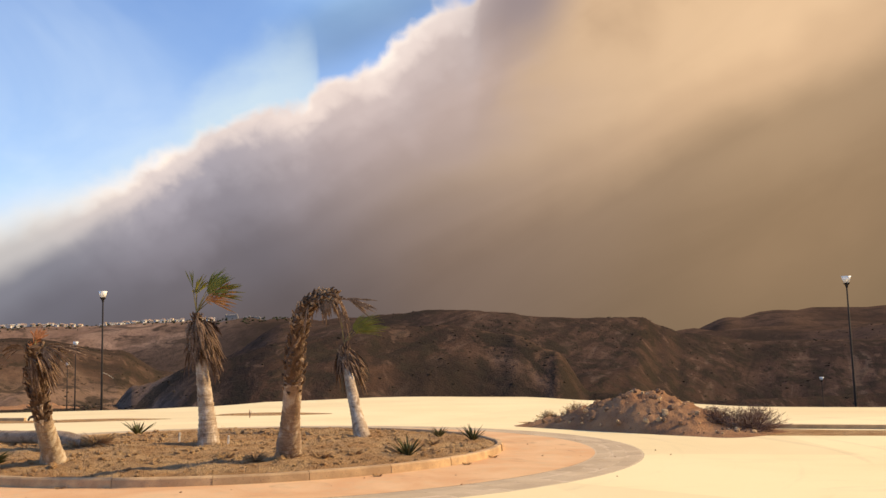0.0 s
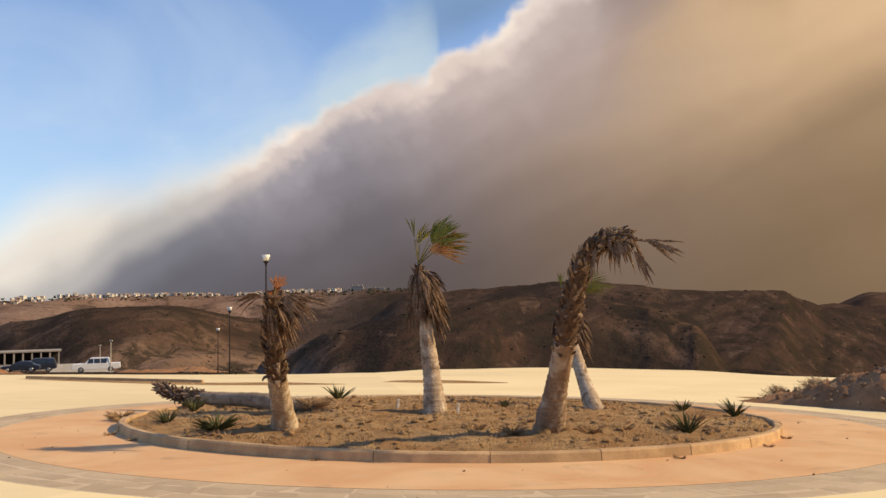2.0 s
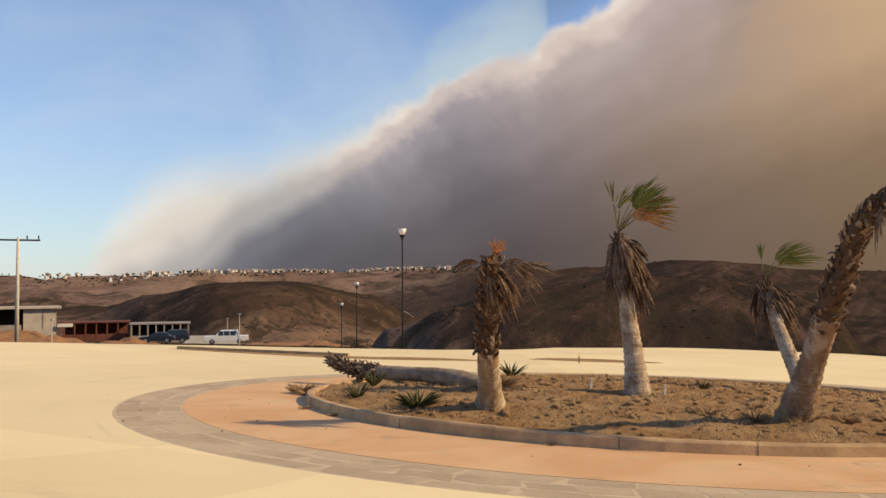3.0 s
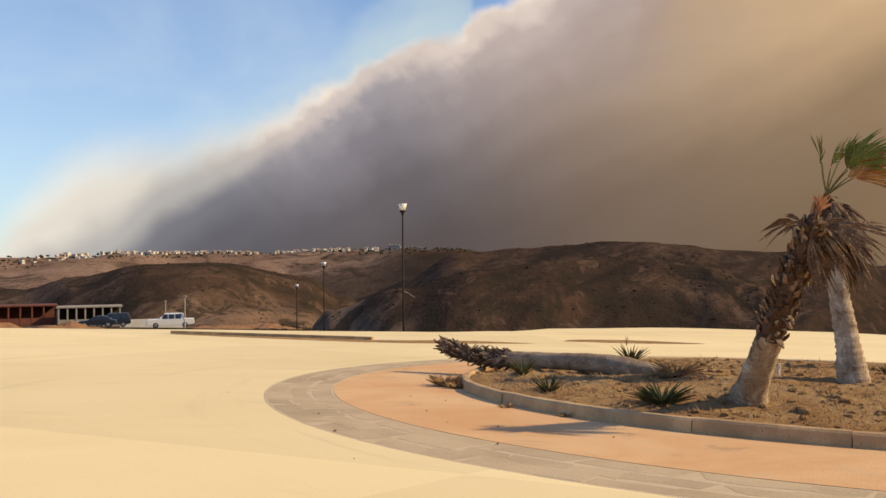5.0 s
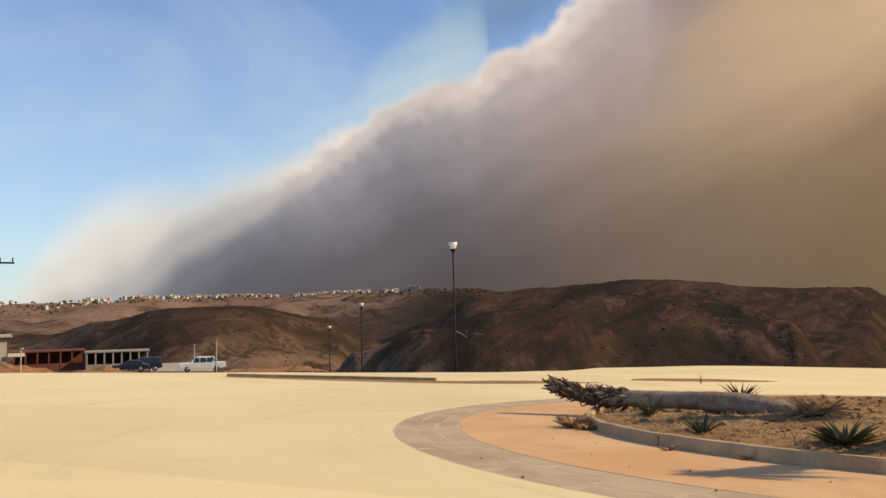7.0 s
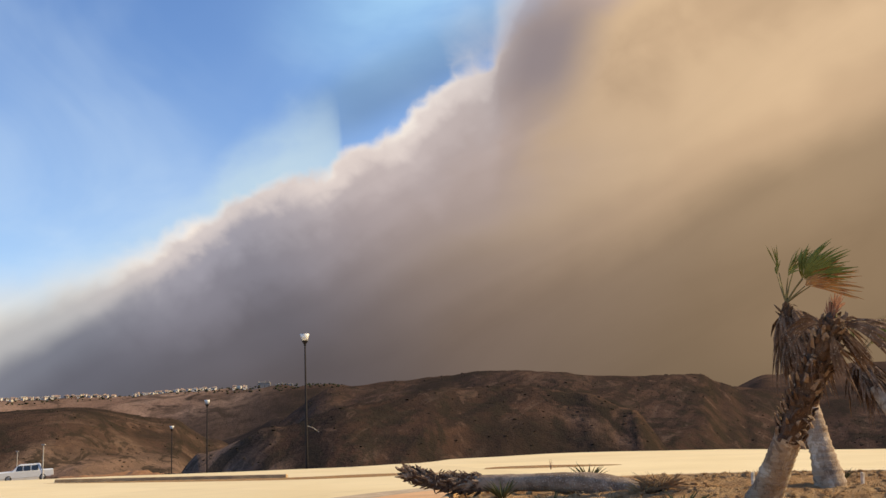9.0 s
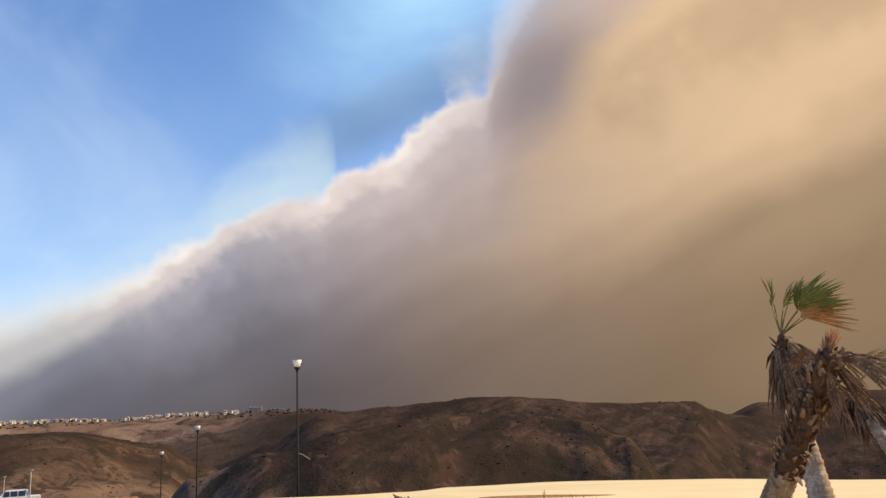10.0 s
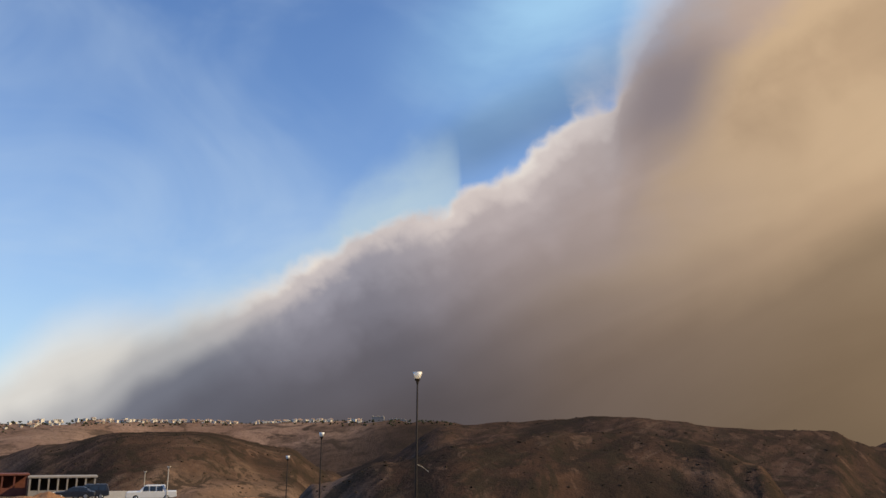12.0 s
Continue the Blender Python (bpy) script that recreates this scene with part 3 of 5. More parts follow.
def land(r, a):
    """Height over the plaza's plane at distance r and angle a from HUB."""
    x, y = HUB.x + r * math.sin(radians(a)), HUB.y + r * math.cos(radians(a))
    rim = rim_radius(a)
    front = 1.0 if abs(a) < 55 else max(0.0, 1 - (abs(a) - 55) / 25)
    left = through_rows(a, ((-15, 1.0), (-9, 0.0)))
    over = max(0.0, r - rim)
    steep = -0.35 - 0.42 * max(0, over - 1.5)
    steep = max(steep, -22.0)
    gentle = -0.35 - 0.024 * over
    base = (steep * (1 - left) + gentle * left) * front + (-0.35 - 0.002 * over) * (1 - front)
    if over <= 0:
        return -0.35
    if left > 0 and r > 215:
        base -= left * front * 0.06 * min(r - 215, 60)
    z = base
    p = Vector((x, y, 0))
    for k, (dist, fs, bs, rows) in enumerate(RIDGES):
        lo, hi = rows[0][0] - 14, rows[-1][0] + 14
        if not lo < a < hi or front == 0:
            continue
        d = dist * (1 + 0.07 * math.sin(a * 0.21 + k * 1.7))
        crest = through_rows(a, rows) * d + 1.2
        if a < rows[0][0]:
            crest -= (rows[0][0] - a) * d * 0.012
        if a > rows[-1][0]:
            crest -= (a - rows[-1][0]) * d * 0.012
        off = r - d
        wide = d * 0.05
        run = math.sqrt(off * off + wide * wide) - wide
        away = min(1.0, abs(off) / (d * 0.22))
        gully = 0.5 + 0.5 * noise.noise(p * (5.2 / d) + Vector((k * 7.1, 0, 0)))
        u, v = (x * 0.87 - y * 0.5) / d, (x * 0.5 + y * 0.87) / d
        bend = 0.35 * noise.noise(Vector((u * 9, v * 9, k)))
        spur = noise.noise(Vector((u * 13 + bend, v * 3.2, k * 3.3))) + 0.3 * noise.noise(Vector((u * 31 + bend, v * 8, k * 5.1)))
        h = crest - run * (fs if off < 0 else bs) - away * (gully * d * 0.045 + (0.6 + spur) * d * 0.016)
        h += noise.fractal(p * (26.0 / d), 1.0, 2.0, 4) * d * 0.0014 * (0.25 + away)
        z = max(z, h * front + base * (1 - front))
    return z


def land_world(x, y):
    """The ground in the world under plan place (x, y) of the plaza's frame, well outside the plaza."""
    dx, dy = x - HUB.x, y - HUB.y
    r, a = math.hypot(dx, dy), math.degrees(math.atan2(dx, dy))
    w = P(x, y, land(r, a))
    behind = 0.0 if abs(a) < 60 else min(1.0, (abs(a) - 60) / 40)
    f = behind * min(1.0, max(0.0, (r - 70) / 200))
    level = P(HUB.x + 80 * math.sin(radians(a)), HUB.y + 80 * math.cos(radians(a)), -0.4).z
    w.z += (level - w.z) * f
    if r > 2200:
        g = min(1.0, (r - 2200) / 800)
        w.z += (-40 - w.z) * g
    return w


def terrain():
    angles = [-180 + 4 * k for k in range(30)] + [-60 + 0.5 * k for k in range(30)] + [-45 + 0.2 * k for k in range(451)] + [45.5 + 0.5 * k for k in range(29)] + [60 + 4 * k for k in range(30)]
    radii = [0.0, 20.0, 36.0]
    r = 40.0
    while r < 4600:
        radii.append(r)
        r *= 1.0 + (0.022 if r < 130 else 0.013 if r < 420 else 0.022 if r < 700 else 0.045)
    verts, faces = [], []
    verts.append(tuple(P(HUB.x, HUB.y, -0.35)))
    n = len(angles)
    for r in radii[1:]:
        for a in angles:
            verts.append(tuple(land_world(HUB.x + r * math.sin(radians(a)), HUB.y + r * math.cos(radians(a)))))
    for k in range(n):
        faces.append((0, 1 + (k + 1) % n, 1 + k))
    for i in range(len(radii) - 2):
        for k in range(n):
            a0, a1 = 1 + i * n + k, 1 + i * n + (k + 1) % n
            faces.append((a0, a1, a1 + n, a0 + n))
    me = bpy.data.meshes.new("ground")
    me.from_pydata(verts, [], faces)
    me.polygons.foreach_set("use_smooth", [True] * len(faces))
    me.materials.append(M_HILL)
    me.update()
    return tagged(new("ground", me), "dry brown scrub-covered hills and valley round the plaza", "ground", kind="structure")


terrain()

# ---------------------------------------------------------------- plaza: slabs, paving rings, kerb, island
CI = Vector((-1.65, 15.6))
R_ISLAND, R_ORANGE, R_GREY = 6.35, 8.35, 9.35


def ring_pt(r, a, z=0.0):
    return (CI.x + r * math.cos(a), CI.y + r * math.sin(a), z)


def plaza_edge(a):
    """Distance from the island's centre to the plaza's outer edge in the direction a."""
    way = Vector((math.cos(a), math.sin(a)))
    lo = 1.0
    for k in range(400):
        q = CI + way * lo
        d = q - HUB
        if d.length > rim_radius(math.degrees(math.atan2(d.x, d.y))) - 0.5:
            break
        lo += 0.25
    return lo


def plaza():
    top = thing("pavement", TILT.copy(), "pale sandy poured concrete plaza with narrow joints", "pavement", kind="structure")
    joints = [radians(d) for d in (-112, -70, -48, -17, 22, 62, 100, 140, 172, 209, 233)]
    bm = bmesh.new()
    for a0, a1 in zip(joints, joints[1:] + [joints[0] + 2 * math.pi]):
        steps = max(3, int((a1 - a0) / radians(2.5)))
        arc = [a0 + (a1 - a0) * k / steps for k in range(steps + 1)]
        inner = [ring_pt(R_GREY + 0.004, a) for a in arc]
        outer = [ring_pt(plaza_edge(a), a) for a in arc]
        bm.faces.new([bm.verts.new(v) for v in inner[::-1] + outer])
    # straight construction joints that run on across the sectors
    cuts = (((-10.6, 8.96), (4.4, -1.54)), ((4.4, 7.3), (0.1, -1.0)), ((-1, 29.0), (1, 0.06)), ((-17, 20), (0.25, 1)), ((13, 20), (0.2, 1)), ((0, -2), (1, 0.1)), ((-24, 20), (0.3, 1)), ((-1, 42.0), (1, 0.03)))
    for o, w in cuts:
        nrm = Vector((-w[1], w[0], 0)).normalized()
        bmesh.ops.bisect_plane(bm, geom=bm.verts[:] + bm.edges[:] + bm.faces[:], plane_co=(o[0], o[1], 0), plane_no=nrm)
    bmesh.ops.split_edges(bm, edges=bm.edges[:])
    loops = [[v.co.copy() for v in f.verts] for f in bm.faces]
    bm.free()
    for pts in loops:
        b = bmesh.new()
        f = b.faces.new([b.verts.new(v) for v in pts])
        if f.calc_area() < 0.05:
            b.free()
            continue
        if f.normal.z < 0:
            f.normal_flip()
        r = bmesh.ops.inset_region(b, faces=[f], thickness=0.02, depth=0.0)
        for g in r["faces"]:
            for v in g.verts:
                if v not in f.verts:
                    v.co.z = -0.03
            g.material_index = 1
        part("concrete_slab", b, [M_CONCRETE, M_JOINT], top)
    bed = bmesh.new()
    ring = [bed.verts.new((CI.x + (plaza_edge(a) - 0.1) * math.cos(a), CI.y + (plaza_edge(a) - 0.1) * math.sin(a), -0.05)) for a in (2 * math.pi * k / 180 for k in range(180))]
    bed.faces.new(ring)
    part("joint_bed", bed, M_JOINT, top, "dark sandy joint bed")
    # edge of the slab, a thin step down to the dirt
    lip = bmesh.new()
    rr = []
    for k in range(240):
        a = 2 * math.pi * k / 240
        e = plaza_edge(a)
        rr.append([lip.verts.new(ring_pt(e - 0.02, a, -0.01)), lip.verts.new(ring_pt(e, a, -0.4))])
    for k in range(240):
        a, b = rr[k], rr[(k + 1) % 240]
        lip.faces.new((a[0], b[0], b[1], a[1]))
    part("slab_edge", lip, M_CONCRETE, top)
    return top


plaza()


def annulus(bm, r0, r1, z, n=180):
    a0, a1 = [], []
    for k in range(n):
        a = 2 * math.pi * k / n
        a0.append(bm.verts.new(ring_pt(r0, a, z)))
        a1.append(bm.verts.new(ring_pt(r1, a, z)))
    for k in range(n):
        bm.faces.new((a0[k], a1[k], a1[(k + 1) % n], a0[(k + 1) % n]))


def paving_rings():
    ring = thing("road", TILT.copy(), "orange stained paving ring with a grey flagstone border", "paving", kind="structure")
    bm = bmesh.new()
    annulus(bm, R_ISLAND - 0.1, R_ORANGE, 0.004)
    part("orange_band", bm, M_ORANGE, ring, "sandy orange stained concrete")
    bm = bmesh.new()
    annulus(bm, R_ORANGE, R_GREY, 0.0005)
    part("mortar_bed", bm, M_MORTAR, ring, "sandy mortar between flagstones")
    # crazy-paved flagstones in three uneven courses
    rnd = random.Random(5)
    courses = (R_ORANGE + 0.02, R_ORANGE + 0.33, R_ORANGE + 0.66, R_GREY - 0.02)
    for c in range(3):
        n = 92
        cut = [2 * math.pi * (k + rnd.uniform(-0.28, 0.28)) / n for k in range(n)]
        for k in range(n):
            a0, a1 = cut[k], cut[(k + 1) % n] + (2 * math.pi if k == n - 1 else 0)
            r0, r1 = courses[c], courses[c + 1]
            j0, j1 = (rnd.uniform(-0.08, 0.08) if c else 0), (rnd.uniform(-0.08, 0.08) if c < 2 else 0)
            g = 0.013
            sk = rnd.uniform(-0.016, 0.016)
            loop = [(r0 + g + j0, a0 + g / r0), (r1 - g + j1, a0 + g / r1 + sk), (r1 - g - j1 * 0.4, (a0 + a1) / 2), (r1 - g + j1, a1 - g / r1 + sk), (r0 + g + j0, a1 - g / r0)]
            b = bmesh.new()
            h = rnd.uniform(0.001, 0.003)
            lo = [b.verts.new(ring_pt(r, a, -0.006)) for r, a in loop]
            hi = [b.verts.new(ring_pt(r + (0.006 if i in (0, 4) else -0.006), a, h)) for i, (r, a) in enumerate(loop)]
            f = b.faces.new(hi)
            if f.normal.z < 0:
                f.normal_flip()
            for i in range(5):
                b.faces.new((lo[i], lo[(i + 1) % 5], hi[(i + 1) % 5], hi[i]))
            bmesh.ops.recalc_face_normals(b, faces=b.faces[:])
            part("flagstone", b, M_FLAG, ring)


paving_rings()


def soil_height(x, y):
    d = (Vector((x, y)) - CI).length / R_ISLAND
    p3 = Vector((x, y, 0.0))
    return 0.10 + 0.13 * max(0, 1 - d * d) + 0.065 * noise.fractal(p3 * 1.1, 1.0, 2.0, 4) + 0.03 * noise.noise(p3 * 4.0) + 0.02 * noise.noise(p3 * 8.0)


def island():
    isl = thing("traffic_island", TILT.copy(), "round planted island of dry soil with a concrete kerb", "traffic island", kind="structure")
    bm = bmesh.new()
    n, m = 200, 80
    rows = [[bm.verts.new((CI.x, CI.y, soil_height(CI.x, CI.y)))] * n]
    for i in range(1, m + 1):
        r = (R_ISLAND - 0.13) * i / m
        row = []
        for k in range(n):
            a = 2 * math.pi * k / n
            x, y, _ = ring_pt(r, a)
            row.append(bm.verts.new((x, y, soil_height(x, y) if i < m else 0.08)))
        rows.append(row)
    for i in range(m):
        for k in range(n):
            q = (k + 1) % n
            if i == 0:
                bm.faces.new((rows[0][0], rows[1][k], rows[1][q]))
            else:
                bm.faces.new((rows[i][k], rows[i + 1][k], rows[i + 1][q], rows[i][q]))
    part("soil", bm, M_SOIL, isl, "dry reddish-brown soil", smooth=True)
    # kerb in cast lengths with open joints
    lengths = 26
    rnd = random.Random(9)
    for s in range(lengths):
        b = bmesh.new()
        a0 = 2 * math.pi * s / lengths + 0.0006
        a1 = 2 * math.pi * (s + 1) / lengths - 0.0006
        dz, dr = rnd.uniform(-0.012, 0.012), rnd.uniform(-0.02, 0.02)
        prof = ((0.0, 0.0), (-0.012, 0.125), (-0.035, 0.15), (-0.13, 0.152), (-0.15, 0.135), (-0.16, -0.02))
        cols = []
        for k in range(7):
            a = a0 + (a1 - a0) * k / 6
            cols.append([b.verts.new(ring_pt(R_ISLAND + r + dr, a, z + (dz if z > 0.05 else 0) - (0.02 if z <= 0 else 0) + rnd.uniform(-0.003, 0.003))) for r, z in prof])
        for c0, c1 in zip(cols, cols[1:]):
            for i in range(len(prof) - 1):
                b.faces.new((c0[i], c1[i], c1[i + 1], c0[i + 1]))
        b.faces.new(cols[0])
        b.faces.new(cols[-1][::-1])
        bmesh.ops.recalc_face_normals(b, faces=b.faces[:])
        part("kerb_stone", b, M_KERB, isl)
    # clods and pebbles lying in the soil
    b = bmesh.new()
    for k in range(1700):
        a, r = rnd.uniform(0, 2 * math.pi), (R_ISLAND - 0.25) * math.sqrt(rnd.random())
        x, y, _ = ring_pt(r, a)
        s = rnd.choice((0.014, 0.018, 0.022, 0.028, 0.038, 0.06)) * rnd.uniform(0.7, 1.3)
        g = bmesh.ops.create_icosphere(b, subdivisions=1, radius=s)
        for v in g["verts"]:
            v.co = Vector((x, y, soil_height(x, y) + s * 0.2)) + Vector((v.co.x * rnd.uniform(0.7, 1.3), v.co.y * rnd.uniform(0.7, 1.3), v.co.z * rnd.uniform(0.5, 0.9)))
    ob = part("clods", b, M_SOIL, isl, "loose clods and pebbles")
    ob["kind"] = "stuff"
    return isl


island()


# ---------------------------------------------------------------- palms
def fan(bm, o, way, stalk, size, spread, n, rnd, droop=0.15, wind=Vector((0, 0, 0)), roll=0.0, ragged=0.32, mat=0, stalk_mat=1, fold=0.35, wide=1.15):
    """A fan leaf: a stalk and n pleated blades that part towards their tips."""
    m = frame_along(o, way, roll)
    tilt3 = m.to_3x3()
    k = 6
    pts = []
    for i in range(k + 1):
        s = i / k
        pts.append(m @ Vector((stalk * s, 0, 0)) + wind * 0.25 * s * s)
    f0 = len(bm.faces)
    tube(bm, pts, [0.017 - 0.009 * i / k for i in range(k + 1)], 5)
    bm.faces.ensure_lookup_table()
    for f in bm.faces[f0:]:
        f.material_index = stalk_mat
    hub = pts[-1]
    step = spread / n
    for j in range(n):
        a = -spread / 2 + step * (j + 0.5) + rnd.uniform(-0.04, 0.04)
        L = size * (0.8 + 0.2 * math.cos(a)) * (1 - ragged * rnd.random())
        half = 0.5 * step * wide
        dr = droop * rnd.uniform(0.6, 1.4)
        sway = rnd.uniform(-0.16, 0.16)
        rows = []
        for s in (0.06, 0.35, 0.68, 0.85, 1.0):
            w = half * L * s if s <= 0.68 else half * L * 0.68 * (1 - (s - 0.68) / 0.32 * 0.9)
            c = Vector((math.cos(a + sway * s), math.sin(a + sway * s), 0)) * L * s
            side = Vector((-math.sin(a), math.cos(a), 0)) * w
            row = []
            for e, lift in ((-1, 0.0), (0, fold * w), (1, 0.0)):
                v = tilt3 @ (c + side * e + Vector((0, 0, lift)))
                v = v + wind * s * s + Vector((0, 0, -dr * L * s * s))
                row.append(bm.verts.new(hub + v))
            rows.append(row)
        for r0, r1 in zip(rows, rows[1:]):
            for e in range(2):
                f = bm.faces.new((r0[e], r0[e + 1], r1[e + 1], r1[e]))
                f.material_index = mat


def stubs(ob, line, radii, s0, s1, count, rnd, size=0.13):
    """Broken leaf bases that stand out of a trunk in a spiral, each a part of ob."""
    n = len(line) - 1
    for k in range(count):
        s = s0 + (s1 - s0) * (k + rnd.random()) / count
        i = min(int(s * n), n - 1)
        f = s * n - i
        c = line[i].lerp(line[i + 1], f)
        t = (line[i + 1] - line[i]).normalized()
        r = radii[i] * (1 - f) + radii[i + 1] * f
        a = k * 2.399 + rnd.uniform(-0.3, 0.3)
        e1 = t.orthogonal().normalized()
        outw = (e1 * math.cos(a) + t.cross(e1) * math.sin(a)).normalized()
        side = t.cross(outw).normalized()
        L = size * rnd.uniform(0.6, 1.5)
        tip_way = (t * (1.0 if rnd.random() < 0.75 else -0.6) + outw * rnd.uniform(0.3, 1.1) + side * rnd.uniform(-0.3, 0.3)).normalized()
        w = rnd.uniform(0.022, 0.046)
        b = c + outw * r * 0.86
        mid = b + tip_way * L * 0.55 + outw * 0.012
        tip = b + tip_way * L + side * rnd.uniform(-0.03, 0.03)
        rows = [(b - t * 0.03, w, 0.04), (mid, w * 0.75, 0.026), (tip, w * rnd.uniform(0.25, 0.7), 0.008)]
        vs = []
        for q, ww, th in rows:
            vs += [q + side * ww, q + outw * th, q - side * ww, q - outw * th * 0.4]
        faces = [(3, 2, 1, 0), (8, 9, 10, 11)]
        for j in (0, 4):
            for e in range(4):
                faces.append((j + e, j + (e + 1) % 4, j + 4 + (e + 1) % 4, j + 4 + e))
        me = bpy.data.meshes.new("leaf_stub")
        me.from_pydata([tuple(q) for q in vs], [], faces)
        me.materials.append(M_BOOT_TIP if rnd.random() < 0.4 else M_BOOT)
        new("leaf_stub", me).parent = ob


WIND = TILT.to_3x3() @ Vector((1.0, -0.15, -0.05))


def palm(label, line, bark_to, radii, stub_count, leaves, hanging, seed, stub_size=0.13, bark=M_BARK):
    """line: places over the plaza up the stem; leaves: (place along, way, stalk, size, spread, count, droop, wind, kind)."""
    rnd = random.Random(seed)
    root = P(*line[0])
    ob = thing("palm_tree", Matrix.Translation(root), label, "palm tree", "palms on the traffic island")
    pts = spline([P(*q) - root for q in line], 40)
    low = pts[0] - Vector((0, 0, 0.12))
    rad = [through_rows(i / 40, radii) for i in range(41)]
    cut = int(bark_to * 40)
    bm = bmesh.new()
    fine = spline([low] + pts[:cut + 1:2], 60)
    fr = [rad[min(40, int(max(0, i / 60 * cut)))] * (1 + 0.035 * math.sin(i * 2.1) + rnd.uniform(-0.03, 0.03)) for i in range(61)]
    tube(bm, fine, fr, 18, 0.03, rnd)
    part("trunk", bm, bark, ob, "weathered ringed trunk", smooth=True)
    bm = bmesh.new()
    tube(bm, pts[cut - 1:], [r * 0.95 for r in rad[cut - 1:]], 14, 0.12, rnd)
    part("leaf_sheath", bm, M_BOOT, ob, "dark brown fibrous sheath")
    stubs(ob, pts, rad, bark_to - 0.03, 1.0, stub_count, rnd, stub_size)
    kinds = {"green": (M_GREEN, "wind-blown green fan leaf"), "rust": (M_RUST, "scorched orange-brown fan leaf"), "burnt": (M_BURNT, "burnt reddish-brown leaf tuft"), "dead": (M_DEAD, "dry brown fan leaf")}
    for s, way, stalk, size, spread, n, droop, wind, kind, roll in leaves:
        bm = bmesh.new()
        fan(bm, pts[min(40, int(s * 40))], TILT.to_3x3() @ Vector(way), stalk, size, spread, n, rnd, droop, WIND * wind, 1.45 - 0.45 * roll, wide=1.5 if kind == "dead" else 1.35)
        part("frond", bm, [kinds[kind][0], M_STALK if kind != "dead" else M_DEAD], ob, kinds[kind][1])
    s0, s1, count, reach, lean = hanging
    for k in range(count):
        bm = bmesh.new()
        i = int((s0 + (s1 - s0) * rnd.random()) * 40)
        a = 2 * math.pi * (k + rnd.random() * 0.6) / count
        outw = Vector((math.cos(a), math.sin(a), 0))
        way = outw * rnd.uniform(0.45, 0.8) + Vector((lean * rnd.uniform(0.3, 0.8), 0, 0)) + Vector((0, 0, rnd.uniform(-0.9, 0.1)))
        fan(bm, pts[min(i, 40)] + outw * 0.06, way, reach * rnd.uniform(0.1, 0.22), reach * rnd.uniform(0.5, 0.85), radians(rnd.uniform(30, 70)), 5, rnd,
            rnd.uniform(1.0, 1.9), Vector((lean * 0.25, 0, 0)), rnd.uniform(-1.5, 1.5), 0.6, 0, 1, 0.7, 1.7)
        part("dead_frond", bm, [M_DEAD, M_BOOT], ob, "hanging dry brown leaf")
    return ob


R = radians
# shaggy palm that leans forward, its crown dead
palm("shaggy leaning palm with whitish base and dead brown crown", [(-4.23, 12.13, 0.08), (-4.2, 11.75, 0.5), (-4.17, 11.2, 1.05), (-4.1, 10.65, 1.7), (-4.0, 10.2, 2.25)], 0.52,
     ((0, 0.25), (0.1, 0.22), (0.25, 0.175), (0.45, 0.15), (0.6, 0.14), (0.9, 0.12), (1, 0.1)), 150,
     [(0.97, (0.0, -0.1, 1), 0.08, 0.3, R(100), 16, 0.05, 0.03, "burnt", 0.6), (1.0, (0.15, 0.1, 0.95), 0.08, 0.26, R(110), 16, 0.05, 0.03, "burnt", 0.0), (0.97, (0.05, -0.4, 0.9), 0.06, 0.24, R(110), 14, 0.1, 0.03, "burnt", 1.6),
      (0.97, (-1, -0.2, 0.42), 0.16, 0.42, R(50), 8, 0.7, -0.05, "dead", 0.3), (0.97, (1, -0.3, 0.3), 0.14, 0.46, R(70), 11, 1.0, 0.1, "dead", 0.2), (0.95, (0.9, 0.4, 0.5), 0.12, 0.42, R(60), 9, 0.9, 0.1, "dead", -0.4),
      (0.96, (1, 0.05, 0.15), 0.34, 0.42, R(40), 8, 0.35, 0.1, "dead", 0.8), (0.95, (0.7, -0.8, 0.2), 0.12, 0.45, R(60), 10, 0.7, 0.1, "dead", 0.2), (0.96, (-0.5, 0.6, 0.5), 0.12, 0.36, R(60), 9, 0.5, 0.0, "dead", 0.1)],
     (0.87, 0.99, 24, 0.36, 0.4), 11, 0.1, M_BARK_TAN)
